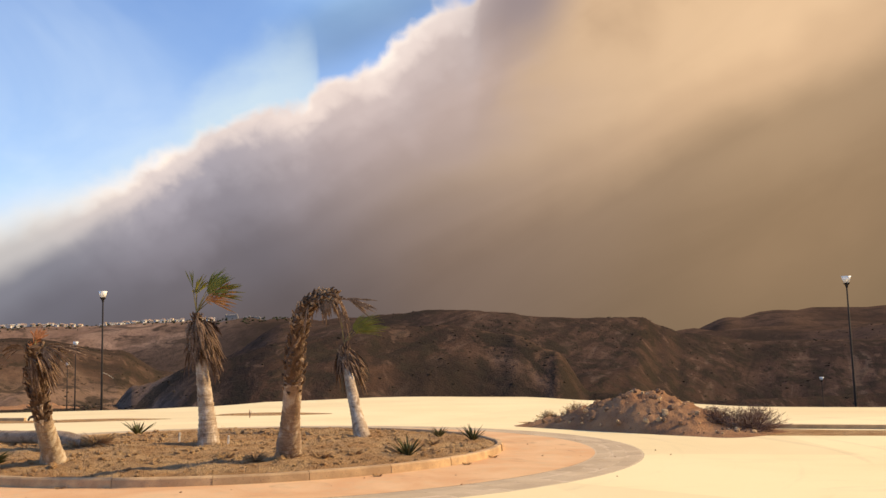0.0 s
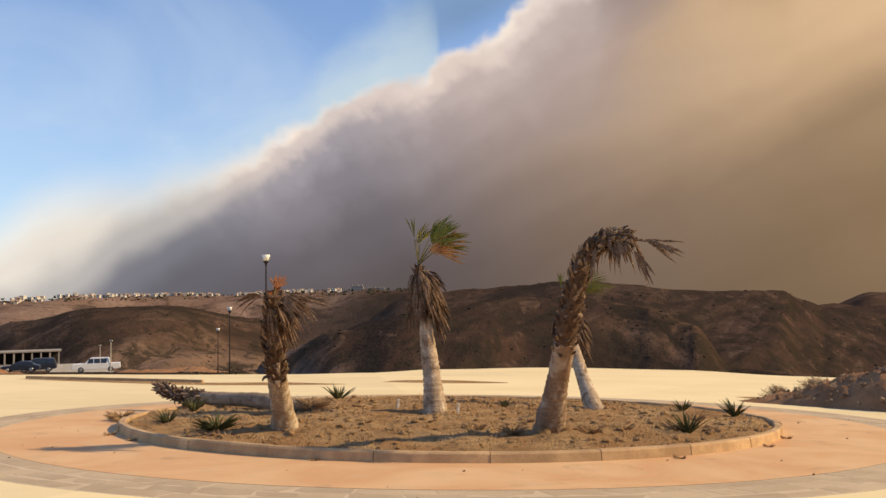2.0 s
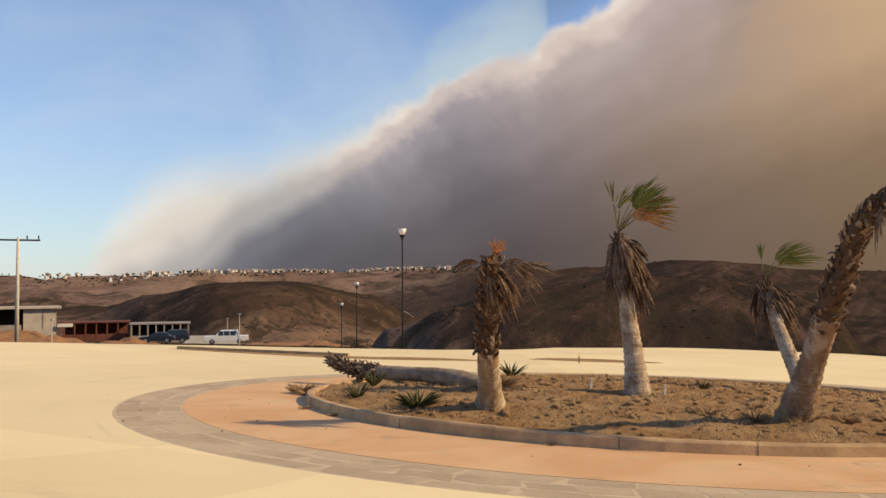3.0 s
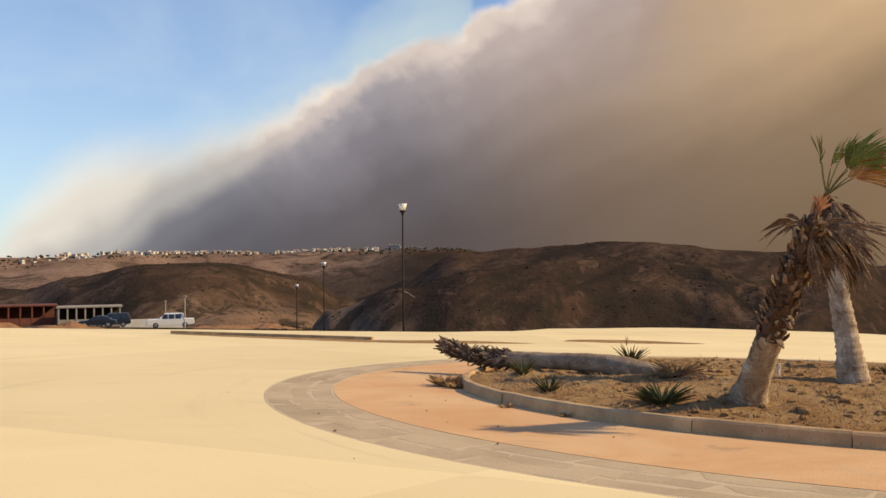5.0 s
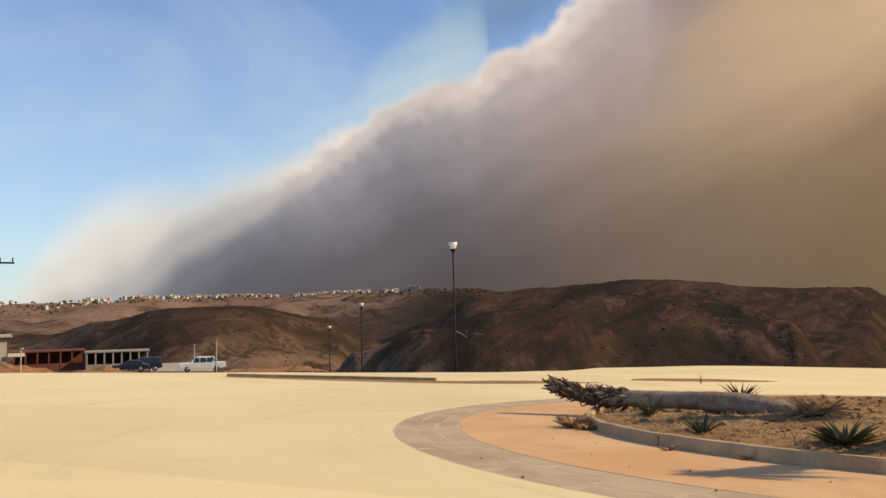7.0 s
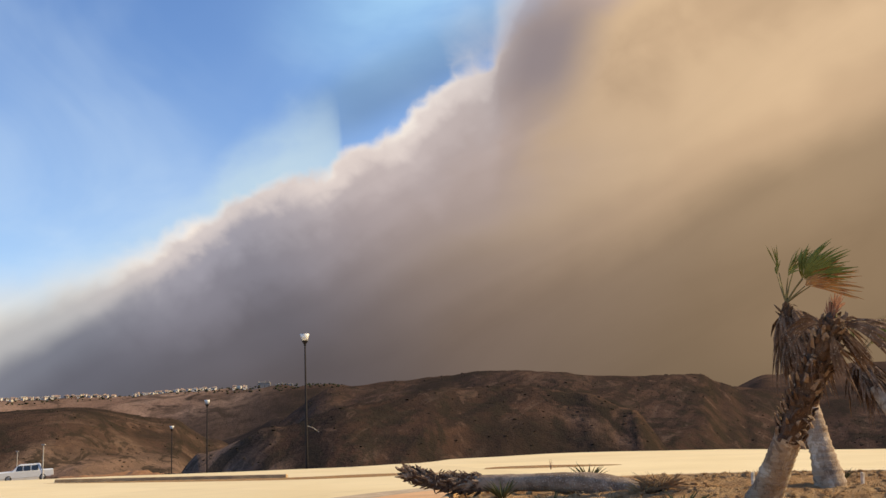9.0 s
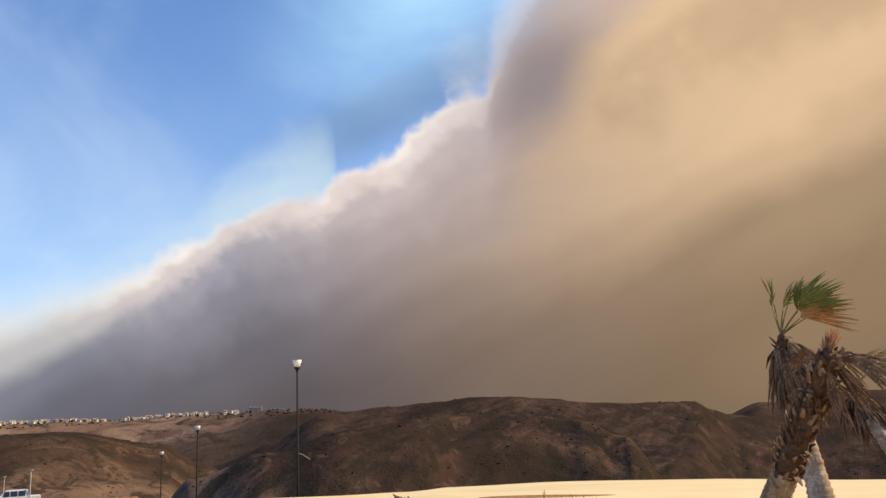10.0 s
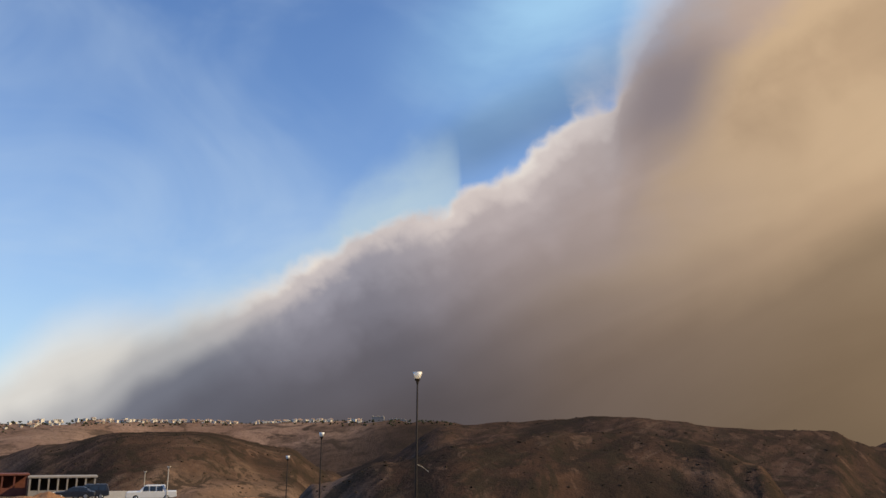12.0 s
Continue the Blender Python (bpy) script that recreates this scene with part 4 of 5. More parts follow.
# upright palm with a skirt of dry leaves and a few green fans
palm("upright pale-trunked palm with brown leaf skirt and green fans", [(-1.88, 14.72, 0.08), (-1.95, 14.78, 0.8), (-2.06, 14.82, 1.6), (-2.16, 14.8, 2.4), (-2.24, 14.75, 3.12)], 0.66,
     ((0, 0.27), (0.08, 0.24), (0.3, 0.175), (0.6, 0.135), (0.75, 0.14), (0.95, 0.1), (1, 0.06)), 40,
     [(1.0, (-0.17, -0.1, 1), 0.52, 0.52, R(20), 7, 0.05, 0.0, "green", 0.5), (1.0, (-0.05, -0.3, 1), 0.42, 0.52, R(120), 24, 0.1, 0.16, "green", 0.4), (1.0, (0.3, 0.1, 1), 0.56, 0.5, R(40), 12, 0.05, 0.2, "green", 0.2), (1.0, (0.42, -0.42, 0.9), 0.48, 0.72, R(120), 28, 0.1, 0.24, "green", 0.3),
      (1.0, (0.5, -0.1, 0.78), 0.46, 0.66, R(120), 26, 0.2, 0.22, "green", -0.3), (1.0, (0.62, -0.5, 0.55), 0.42, 0.66, R(110), 26, 0.22, 0.22, "rust", 0.1), (1.0, (0.5, -0.7, 0.62), 0.4, 0.4, R(90), 18, 0.3, 0.1, "rust", 0.5), (1.0, (-0.12, 0.2, 0.95), 0.5, 0.36, R(70), 14, 0.15, 0.08, "green", 0.5)],
     (0.78, 0.995, 110, 0.5, 0.34), 12)
# bent palm whose head has snapped over
palm("bent shaggy palm with its dead head hanging over", [(0.07, 11.93, 0.1), (0.12, 11.5, 0.6), (0.2, 10.95, 1.3), (0.3, 10.3, 2.1), (0.44, 9.88, 2.72), (0.74, 9.65, 2.99), (1.02, 9.52, 2.96)], 0.4,
     ((0, 0.28), (0.1, 0.23), (0.28, 0.165), (0.42, 0.165), (0.58, 0.135), (0.8, 0.095), (1, 0.085)), 250,
     [(1.0, (1, -0.3, -0.25), 0.18, 0.44, R(42), 9, 0.25, 0.1, "dead", 0.3), (0.97, (0.35, -0.5, -0.7), 0.24, 0.44, R(44), 9, 0.4, 0.02, "dead", 0.1), (1.0, (1, -0.2, -0.1), 0.14, 0.36, R(40), 8, 0.4, 0.05, "dead", 0.7)],
     (0.78, 1.0, 22, 0.3, 0.12), 13, 0.095, M_BARK_BROWN)
# backward-leaning palm, pale below, a green tuft above the skirt
palm("pale leaning palm with brown skirt and green tuft", [(1.5, 16.85, 0.08), (1.36, 17.25, 0.6), (1.2, 17.75, 1.3), (1.05, 18.15, 2.0), (0.98, 18.35, 2.5)], 0.72,
     ((0, 0.24), (0.1, 0.2), (0.35, 0.15), (0.7, 0.125), (0.95, 0.1), (1, 0.06)), 40,
     [(1.0, (-0.12, 0, 1), 0.4, 0.5, R(34), 12, 0.05, 0.02, "green", 0.6), (1.0, (0.3, 0.0, 0.9), 0.42, 0.6, R(80), 24, 0.1, 0.42, "green", 0.3), (1.0, (0.4, -0.1, 0.8), 0.38, 0.6, R(90), 22, 0.25, 0.45, "green", -0.2), (1.0, (0.5, 0.1, 0.7), 0.36, 0.5, R(70), 18, 0.3, 0.4, "green", 0.5)],
     (0.76, 0.99, 84, 0.5, 0.55), 14)


def fallen_palm():
    root, tip = P(-4.6, 15.5, 0.2), P(-8.5, 17.55, 0.56)
    ob = thing("fallen_palm", Matrix.Translation(root), "fallen grey palm trunk lying across soil and kerb", "palm log")
    rnd = random.Random(21)
    mid = [Vector((0, 0, 0)), (P(-5.7, 16.05, 0.34) - root), (P(-6.9, 16.7, 0.34) - root), (P(-7.8, 17.2, 0.36) - root), tip - root]
    pts = spline(mid, 40)
    rad = [through_rows(i / 40, ((0, 0.1), (0.06, 0.17), (0.14, 0.19), (0.4, 0.15), (0.62, 0.145), (0.85, 0.12), (1, 0.06))) for i in range(41)]
    bm = bmesh.new()
    tube(bm, pts[:27], [r * (1 + rnd.uniform(-0.03, 0.03)) for r in rad[:27]], 18, 0.03, rnd)
    part("trunk", bm, M_LOG, ob, "weathered grey trunk", smooth=True)
    bm = bmesh.new()
    tube(bm, pts[25:], [r * 0.95 for r in rad[25:]], 14, 0.12, rnd)
    part("leaf_sheath", bm, M_BOOT, ob, "dark fibrous sheath")
    stubs(ob, pts, rad, 0.56, 1.0, 190, rnd, 0.11)
    stubs(ob, pts, rad, 0.94, 1.0, 40, rnd, 0.13)
    stubs(ob, pts, rad, 0.62, 0.74, 30, rnd, 0.12)
    bm = bmesh.new()
    for k in range(90):
        a, b = rnd.uniform(0, 6.28), rnd.uniform(-0.5, 0.9)
        d = Vector((0.35 * math.cos(a) + 0.45, 0.5 * math.sin(a) - 0.25, b * 0.4 - 0.1))
        o = Vector((rnd.uniform(-0.1, 0.12), rnd.uniform(-0.1, 0.1), rnd.uniform(-0.18, 0.1)))
        tube(bm, [o, o + d * 0.5, o + d * rnd.uniform(0.8, 1.1) + Vector((0, 0, -0.08))], [0.012, 0.008, 0.003], 4)
    part("root_tangle", bm, M_STRAW, ob, "torn fibrous roots")


fallen_palm()


# ---------------------------------------------------------------- small plants
def rosette(name, x, y, z, size, n, mat, label, category, seed, group="", up=0.7, spread=1.0, width=0.05):
    rnd = random.Random(seed)
    bm = bmesh.new()
    for k in range(n):
        a = k * 2.399 + rnd.uniform(-0.3, 0.3)
        lift = up * rnd.uniform(0.5, 1.5)
        L = size * rnd.uniform(0.7, 1.2)
        outw = Vector((math.cos(a), math.sin(a), 0)) * spread
        side = Vector((-math.sin(a), math.cos(a), 0))
        o = outw * 0.02
        rows = []
        for s, w in ((0, 0.8), (0.35, 1.0), (0.7, 0.6), (1.0, 0.05)):
            c = o + (outw * s + Vector((0, 0, lift * (s - 0.28 * s * s)))) .normalized() * L * s if s else o
            row = [c - side * width * w * L / 0.35 * 0.5, c + Vector((0, 0, -0.02 * w)), c + side * width * w * L / 0.35 * 0.5]
            rows.append([bm.verts.new(v) for v in row])
        for r0, r1 in zip(rows, rows[1:]):
            for e in range(2):
                bm.faces.new((r0[e], r0[e + 1], r1[e + 1], r1[e]))
    ob = new(name, mesh_of(bm, name, mat))
    ob.matrix_basis = Matrix.Translation(P(x, y, z))
    return tagged(ob, label, category, group)


for i, (x, y, s, n) in enumerate(((-4.6, 19.5, 0.68, 16), (3.4, 16.95, 0.42, 18), (4.05, 15.4, 0.55, 22), (2.35, 12.2, 0.55, 24), (-6.62, 13.2, 0.42, 18), (-0.48, 16.9, 0.3, 12), (-6.95, 15.6, 0.5, 18))):
    rosette("aloe_plant", x, y, soil_height(x, y) - 0.01, s * 0.75, n + 12, M_ALOE, "spiky green aloe growing in dry soil", "aloe", 40 + i, "aloes on the traffic island", 1.25, 0.85, 0.036)
rosette("aloe_plant", -5.3, 11.85, soil_height(-5.3, 11.85) - 0.02, 0.4, 95, M_ALOE, "wide dark green aloe clump in dry soil", "aloe", 60, "aloes on the traffic island", 0.75, 1.1, 0.032)
for i, (x, y, z, s, n) in enumerate(((-8.2, 14.9, 0.0, 0.3, 300), (-8.0, 14.6, 0.0, 0.22, 160), (-7.2, 12.2, 0.0, 0.1, 60), (-6.5, 11.45, 0.0, 0.09, 60), (1.7, 10.0, 0.0, 0.08, 50), (-3.2, 9.4, 0.0, 0.07, 44), (-0.5, 11.55, 0.14, 0.24, 130), (-1.1, 11.9, 0.16, 0.2, 110), (0.7, 11.7, 0.15, 0.2, 110), (-3.0, 12.7, 0.18, 0.16, 90), (1.3, 12.2, 0.15, 0.18, 90), (-2.3, 11.2, 0.14, 0.2, 110), (-0.2, 13.2, 0.18, 0.15, 80), (3.0, 14.3, 0.16, 0.18, 90), (0.1, 11.55, 0.1, 0.3, 120), (2.2, 12.4, 0.15, 0.3, 50), (-4.45, 15.35, 0.2, 0.42, 170), (-4.75, 15.1, 0.18, 0.3, 90), (3.4, 11.5, 0, 0.08, 44), (4.1, 12.7, 0, 0.09, 44))):
    rosette("dry_grass_tuft", x, y, z, s, n, M_STRAW, "tuft of dry brown grass beside the kerb", "dry grass", 70 + i, "dry grass tufts", 0.7, 0.95, 0.008)


def straw():
    rnd = random.Random(33)
    v, f = [], []
    for k in range(15000):
        a, r = rnd.uniform(0, 6.283), (R_ISLAND - 0.2) * math.sqrt(rnd.random())
        x, y, _ = ring_pt(r, a)
        if noise.noise(Vector((x * 0.8, y * 0.8, 3.0))) < -0.05:
            continue
        z = soil_height(x, y)
        L, b = rnd.uniform(0.03, 0.13), rnd.uniform(0, 6.283)
        w = Vector((math.cos(b), math.sin(b), rnd.uniform(0.05, 0.9))) * L
        s = Vector((-math.sin(b), math.cos(b), 0)) * 0.006
        o = Vector((x, y, z))
        i = len(v)
        v += [tuple(o - s), tuple(o + s), tuple(o + w)]
        f.append((i, i + 1, i + 2))
    me = bpy.data.meshes.new("straw_litter")
    me.from_pydata(v, [], f)
    me.materials.append(M_STRAW)
    ob = new("straw_litter", me)
    ob.matrix_basis = TILT.copy()
    tagged(ob, "scattered dry straw on the island's soil", "straw", kind="stuff")


straw()


def litter():
    """Small stones and crumbs on the paving."""
    rnd = random.Random(52)
    places = []
    for k in range(40):
        a, r = rnd.uniform(math.pi * 0.9, math.pi * 2.1), rnd.uniform(6.5, 10)
        x, y, _ = ring_pt(r, a)
        places.append((tuple(P(x, y, 0.008)), rnd.choice((0.006, 0.008, 0.011, 0.016)), 0.6))
    return places


def stake(x, y, h):
    bm = bmesh.new()
    box(bm, -0.022, -0.022, -0.1, 0.022, 0.022, h, 0.006)
    ob = new("marker_stake", mesh_of(bm, "marker_stake", M_STAKE))
    ob.matrix_basis = Matrix.Translation(P(x, y, soil_height(x, y))) @ pose(0, 0, 0, 3, 4, 20)
    tagged(ob, "short pale wooden stake in the soil", "stake", "marker stakes")


stake(-1.45, 14.6, 0.2)
stake(-2.72, 15.7, 0.22)


# ---------------------------------------------------------------- dirt heap and medians
def rock_mesh(seed, sub=1):
    rnd = random.Random(seed)
    bm = bmesh.new()
    bmesh.ops.create_icosphere(bm, subdivisions=sub, radius=1.0)
    off = Vector((seed * 3.7, 0, 0))
    for v in bm.verts:
        v.co *= 0.8 + 0.45 * noise.noise(v.co * 1.3 + off)
        v.co.z *= 0.7
    return mesh_of(bm, "rock", M_ROCK)


ROCKS = [rock_mesh(k) for k in range(6)]
for k in (1, 4):
    ROCKS[k].materials[0] = M_KERB


def heap_height(x, y):
    a, b = Vector((7.7, 23.6)), Vector((11.9, 17.4))
    ax = (b - a).normalized()
    d = Vector((x, y)) - a
    s = d.dot(ax) / (b - a).length
    t = d.dot(Vector((-ax.y, ax.x)))
    along = through_rows(s, ((-0.08, 0.0), (0.12, 0.3), (0.32, 0.75), (0.55, 1.12), (0.75, 0.62), (0.95, 0.15), (1.1, 0.0)))
    f = max(0.0, 1 - (t / 1.75) ** 2)
    p3 = Vector((x, y, 0))
    return along * f ** 0.8 + (0.2 * noise.fractal(p3 * 1.7, 0.75, 2.0, 6) * min(1, along * 2) * f) - 0.02


def heap():
    ob = thing("dirt_heap", TILT.copy(), "heap of brown dirt and broken rock on the plaza", "dirt heap")
    bm = bmesh.new()
    n = 130
    grid = {}
    for i in range(n + 1):
        for j in range(n + 1):
            x, y = 6.4 + 7.4 * i / n, 15.0 + 10.8 * j / n
            grid[i, j] = bm.verts.new((x, y, heap_height(x, y)))
    for i in range(n):
        for j in range(n):
            q = [grid[i, j], grid[i + 1, j], grid[i + 1, j + 1], grid[i, j + 1]]
            if max(v.co.z for v in q) > 0.0:
                bm.faces.new(q)
    bmesh.ops.delete(bm, geom=[v for v in bm.verts if not v.link_faces], context="VERTS")
    part("soil_mound", bm, M_HEAP, ob, "loose brown soil", smooth=True)
    rnd = random.Random(77)
    k = 0
    while k < 295:
        x, y = rnd.uniform(6.8, 13.2), rnd.uniform(15.6, 25.0)
        z = heap_height(x, y)
        if z < 0.06:
            continue
        s = rnd.choice((0.035, 0.045, 0.05, 0.06, 0.07, 0.09, 0.11, 0.14))
        r = new("rock", ROCKS[k % 6])
        r.parent = ob
        r.matrix_basis = Matrix.Translation((x, y, z + s * 0.1)) @ pose(0, 0, 0, rnd.uniform(0, 360), rnd.uniform(0, 360), rnd.uniform(0, 360)) @ Matrix.Diagonal((s * rnd.uniform(0.7, 1.3), s, s, 1))
        k += 1


heap()


def brush(x, y, z, size, n, seed, label, mat=None):
    """A dead bush of many thin twigs."""
    rnd = random.Random(seed)
    bm = bmesh.new()
    for k in range(n):
        a, e = rnd.uniform(0, 6.283), rnd.uniform(0.15, 1.45)
        w = Vector((math.cos(a) * math.cos(e), math.sin(a) * math.cos(e), math.sin(e) * 0.75)) * size * rnd.uniform(0.6, 1.1)
        o = Vector((rnd.uniform(-0.2, 0.2), rnd.uniform(-0.2, 0.2), 0)) * size
        mid = o + w * 0.5 + Vector((rnd.uniform(-0.1, 0.1), rnd.uniform(-0.1, 0.1), 0.05)) * size
        end = o + w
        tube(bm, [o, mid, end], [0.008, 0.005, 0.003], 3, cap=False)
        for j in range(3):
            s = rnd.uniform(0.45, 0.95)
            b = mid.lerp(end, s)
            tube(bm, [b, b + Vector((rnd.uniform(-1, 1), rnd.uniform(-1, 1), rnd.uniform(-0.2, 1))) * size * 0.22], [0.004, 0.002], 3, cap=False)
    ob = new("dead_bush", mesh_of(bm, "dead_bush", mat or M_TWIG))
    ob.matrix_basis = Matrix.Translation(P(x, y, z))
    tagged(ob, label, "dead bush", "dead bushes on the dirt heap")


brush(12.1, 17.9, 0.0, 0.95, 420, 3, "dry reddish-brown twiggy bush beside the dirt heap")
brush(11.3, 18.3, 0.25, 0.6, 200, 4, "dry reddish-brown twiggy bush on the dirt heap")
brush(8.4, 22.4, 0.25, 0.6, 200, 5, "dry brown weeds on the dirt heap", M_STRAW)
brush(7.7, 23.4, 0.05, 0.5, 160, 6, "dry brown weeds on the dirt heap", M_STRAW)
brush(8.0, 21.8, 0.1, 0.45, 140, 7, "dry brown weeds on the dirt heap", M_STRAW)


def flat_patch(name, corners, z, mat, label, category):
    """Dirt lying on the plaza, feathered at its rim by noise."""
    bm = bmesh.new()
    ring = spline(list(corners) + [corners[0]], 60)[:-1]
    c = sum(ring, Vector()) / len(ring)
    inner, outer = [], []
    for i, v in enumerate(ring):
        k = 1 + 0.04 * noise.noise(Vector((i * 0.35, 5, 0)))
        outer.append(bm.verts.new(c + (v - c) * k + Vector((0, 0, 0.002))))
        inner.append(bm.verts.new(c + (v - c) * 0.93 + Vector((0, 0, z))))
    for i in range(len(ring)):
        q = (i + 1) % len(ring)
        bm.faces.new((outer[i], outer[q], inner[q], inner[i]))
    bm.faces.new(inner)
    bmesh.ops.recalc_face_normals(bm, faces=bm.faces[:])
    ob = new(name, mesh_of(bm, name, mat))
    ob.matrix_basis = TILT.copy()
    tagged(ob, label, category, kind="structure")


flat_patch("dirt_median", [(6.9, 24.9, 0), (9.3, 18.2, 0), (12, 16.9, 0), (16, 15.6, 0), (24, 12.6, 0), (25, 14.2, 0), (17, 17.2, 0), (13, 19.5, 0), (9.6, 24.6, 0)], 0.012, M_SOIL, "strip of bare brown dirt across the plaza", "dirt")
flat_patch("dirt_patch", [(-21.5, 34.4, 0), (-16, 31.6, 0), (-11, 30.0, 0), (-6.5, 31.5, 0), (-9.0, 32.8, 0), (-12.3, 32.0, 0), (-17, 33.6, 0)], 0.01, M_SOIL, "patch of sandy dirt on the plaza", "dirt")
flat_patch("dirt_patch", [(-5.2, 34.0, 0), (-2.5, 33.2, 0), (0.2, 34.0, 0), (-2, 36.2, 0), (-4.5, 36.0, 0)], 0.01, M_SOIL, "patch of sandy dirt on the plaza", "dirt")


def median_kerb(a, b, h, label):
    bm = bmesh.new()
    L = (Vector(b) - Vector(a)).length
    box(bm, 0, -0.08, -0.02, L, 0.08, h, 0.02)
    ob = new("median_kerb", mesh_of(bm, "median_kerb", M_KERB))
    w = Vector(b) - Vector(a)
    ob.matrix_basis = TILT @ pose(a[0], a[1], 0, 0, 0, math.degrees(math.atan2(w.y, w.x)))
    tagged(ob, label, "kerb", kind="structure")


median_kerb((-21.2, 34.9), (-12.3, 32.1), 0.12, "low concrete kerb along the sandy patch")
median_kerb((13.0, 19.7), (26.0, 14.2), 0.12, "low concrete kerb along the dirt strip")
rosette("weed", -3.11, 31.3, 0.0, 0.34, 5, M_TWIG, "thin dry weed growing from a crack in the concrete", "weed", 91, "weeds", 2.6, 0.35, 0.03)


# ---------------------------------------------------------------- lamps and poles
def terrain_z(x, y):
    d = Vector((x, y)) - HUB
    return land(d.length, math.degrees(math.atan2(d.x, d.y)))


def street_lamp(x, y, ztop, label):
    top = P(x, y, ztop)
    base = P(x, y, terrain_z(x, y) if (Vector((x, y)) - HUB).length > 43 else 0.0)
    h = max(5.0, top.z - base.z)
    ob = thing("street_lamp", Matrix.Translation((top.x, top.y, top.z - h)), label, "street lamp", "street lamps")
    bm = bmesh.new()
    tube(bm, [Vector((0, 0, -0.3)), Vector((0, 0, 0.5)), Vector((0, 0, h - 0.55))], [0.075, 0.06, 0.038], 12)
    part("pole", bm, M_POLE, ob, "thin dark steel pole", smooth=True)
    bm = bmesh.new()
    tube(bm, [Vector((0, 0, h - 0.62)), Vector((0, 0, h - 0.5)), Vector((0, 0, h - 0.42)), Vector((0, 0, h - 0.36))], [0.05, 0.07, 0.14, 0.15], 12)
    part("collar", bm, M_POLE, ob)
    bm = bmesh.new()
    tube(bm, [Vector((0, 0, h - 0.36)), Vector((0, 0, h - 0.2)), Vector((0, 0, h - 0.02)), Vector((0, 0, h - 0.05))], [0.13, 0.18, 0.23, 0.19], 16)
    part("lantern", bm, M_LANTERN, ob, "white frosted bowl lantern", smooth=True)
    bm = bmesh.new()
    tube(bm, [Vector((0, 0, h - 0.07)), Vector((0, 0, h - 0.05)), Vector((0, 0, h - 0.04))], [0.19, 0.15, 0.03], 16)
    part("cap", bm, M_LANTERN, ob)
    bm = bmesh.new()
    box(bm, -0.16, -0.16, -0.05, 0.16, 0.16, 0.03, 0.01)
    part("base_plate", bm, M_POLE, ob)
    return ob


L1 = street_lamp(-12.785, 43.27, 6.5, "tall dark street lamp with white bowl lantern")
bm = bmesh.new()
tube(bm, [Vector((0.04, 0, 2.35)), Vector((0.3, 0, 2.25)), Vector((0.6, 0, 2.02))], [0.012, 0.01, 0.008], 5)
part("loose_cable", bm, M_WOODPOLE, L1, "thin loose cable")
street_lamp(-23.37, 71.77, 4.95, "tall dark street lamp with white bowl lantern")
street_lamp(-32.19, 96.43, 3.6, "tall dark street lamp with white bowl lantern")
street_lamp(25.97, 35.35, 6.4, "tall dark street lamp with white bowl lantern")
street_lamp(54.5, 88.0, 0.9, "dark street lamp with white lantern on the lower road")


def utility_pole(x, y, ztop, label, arm=3.8):
    top = P(x, y, ztop)
    base = P(x, y, terrain_z(x, y))
    h = top.z - base.z
    ob = thing("utility_pole", Matrix.Translation(base) @ pose(0, 0, 0, 0, 0, 35), label, "utility pole", "utility poles")
    bm = bmesh.new()
    tube(bm, [Vector((0, 0, -0.5)), Vector((0, 0, h * 0.5)), Vector((0, 0, h))], [0.2, 0.17, 0.13], 12)
    part("pole", bm, M_WOODPOLE, ob, "pale concrete pole", smooth=True)
    bm = bmesh.new()
    box(bm, -arm / 2, -0.07, h - 0.32, arm / 2, 0.07, h - 0.16, 0.01)
    part("crossarm", bm, M_POLE, ob, "dark crossarm")
    for s in (-0.45, 0.2, 0.46):
        bm = bmesh.new()
        tube(bm, [Vector((s * arm, 0, h - 0.16)), Vector((s * arm, 0, h - 0.02)), Vector((s * arm, 0, h + 0.22))], [0.03, 0.07, 0.05], 8)
        part("insulator", bm, M_POLE, ob)


utility_pole(-55.9, 70.2, 8.7, "pale utility pole with dark crossarm")
utility_pole(-95.5, 118.0, 7.7, "pale utility pole with dark crossarm further off")


# ---------------------------------------------------------------- vehicles and buildings by the lower road
def at_angle(a, d):
    """Plan place at angle a and distance d from the standing place beside the island."""
    return -8.8 + d * math.sin(radians(a)), 1.75 + d * math.cos(radians(a))


def wheel(ob, x, y, r=0.36):
    bm = bmesh.new()
    tube(bm, [Vector((x, y - 0.11, r)), Vector((x, y - 0.07, r)), Vector((x, y + 0.07, r)), Vector((x, y + 0.11, r))], [r * 0.9, r, r, r * 0.9], 20)
    w = part("wheel", bm, M_TYRE, ob, "black rubber tyre", smooth=False)
    bm = bmesh.new()
    s = 1 if y > 0 else -1
    tube(bm, [Vector((x, y + s * 0.112, r)), Vector((x, y + s * 0.125, r))], [r * 0.6, r * 0.55], 14)
    part("rim", bm, M_RIM, w, "silver rim")


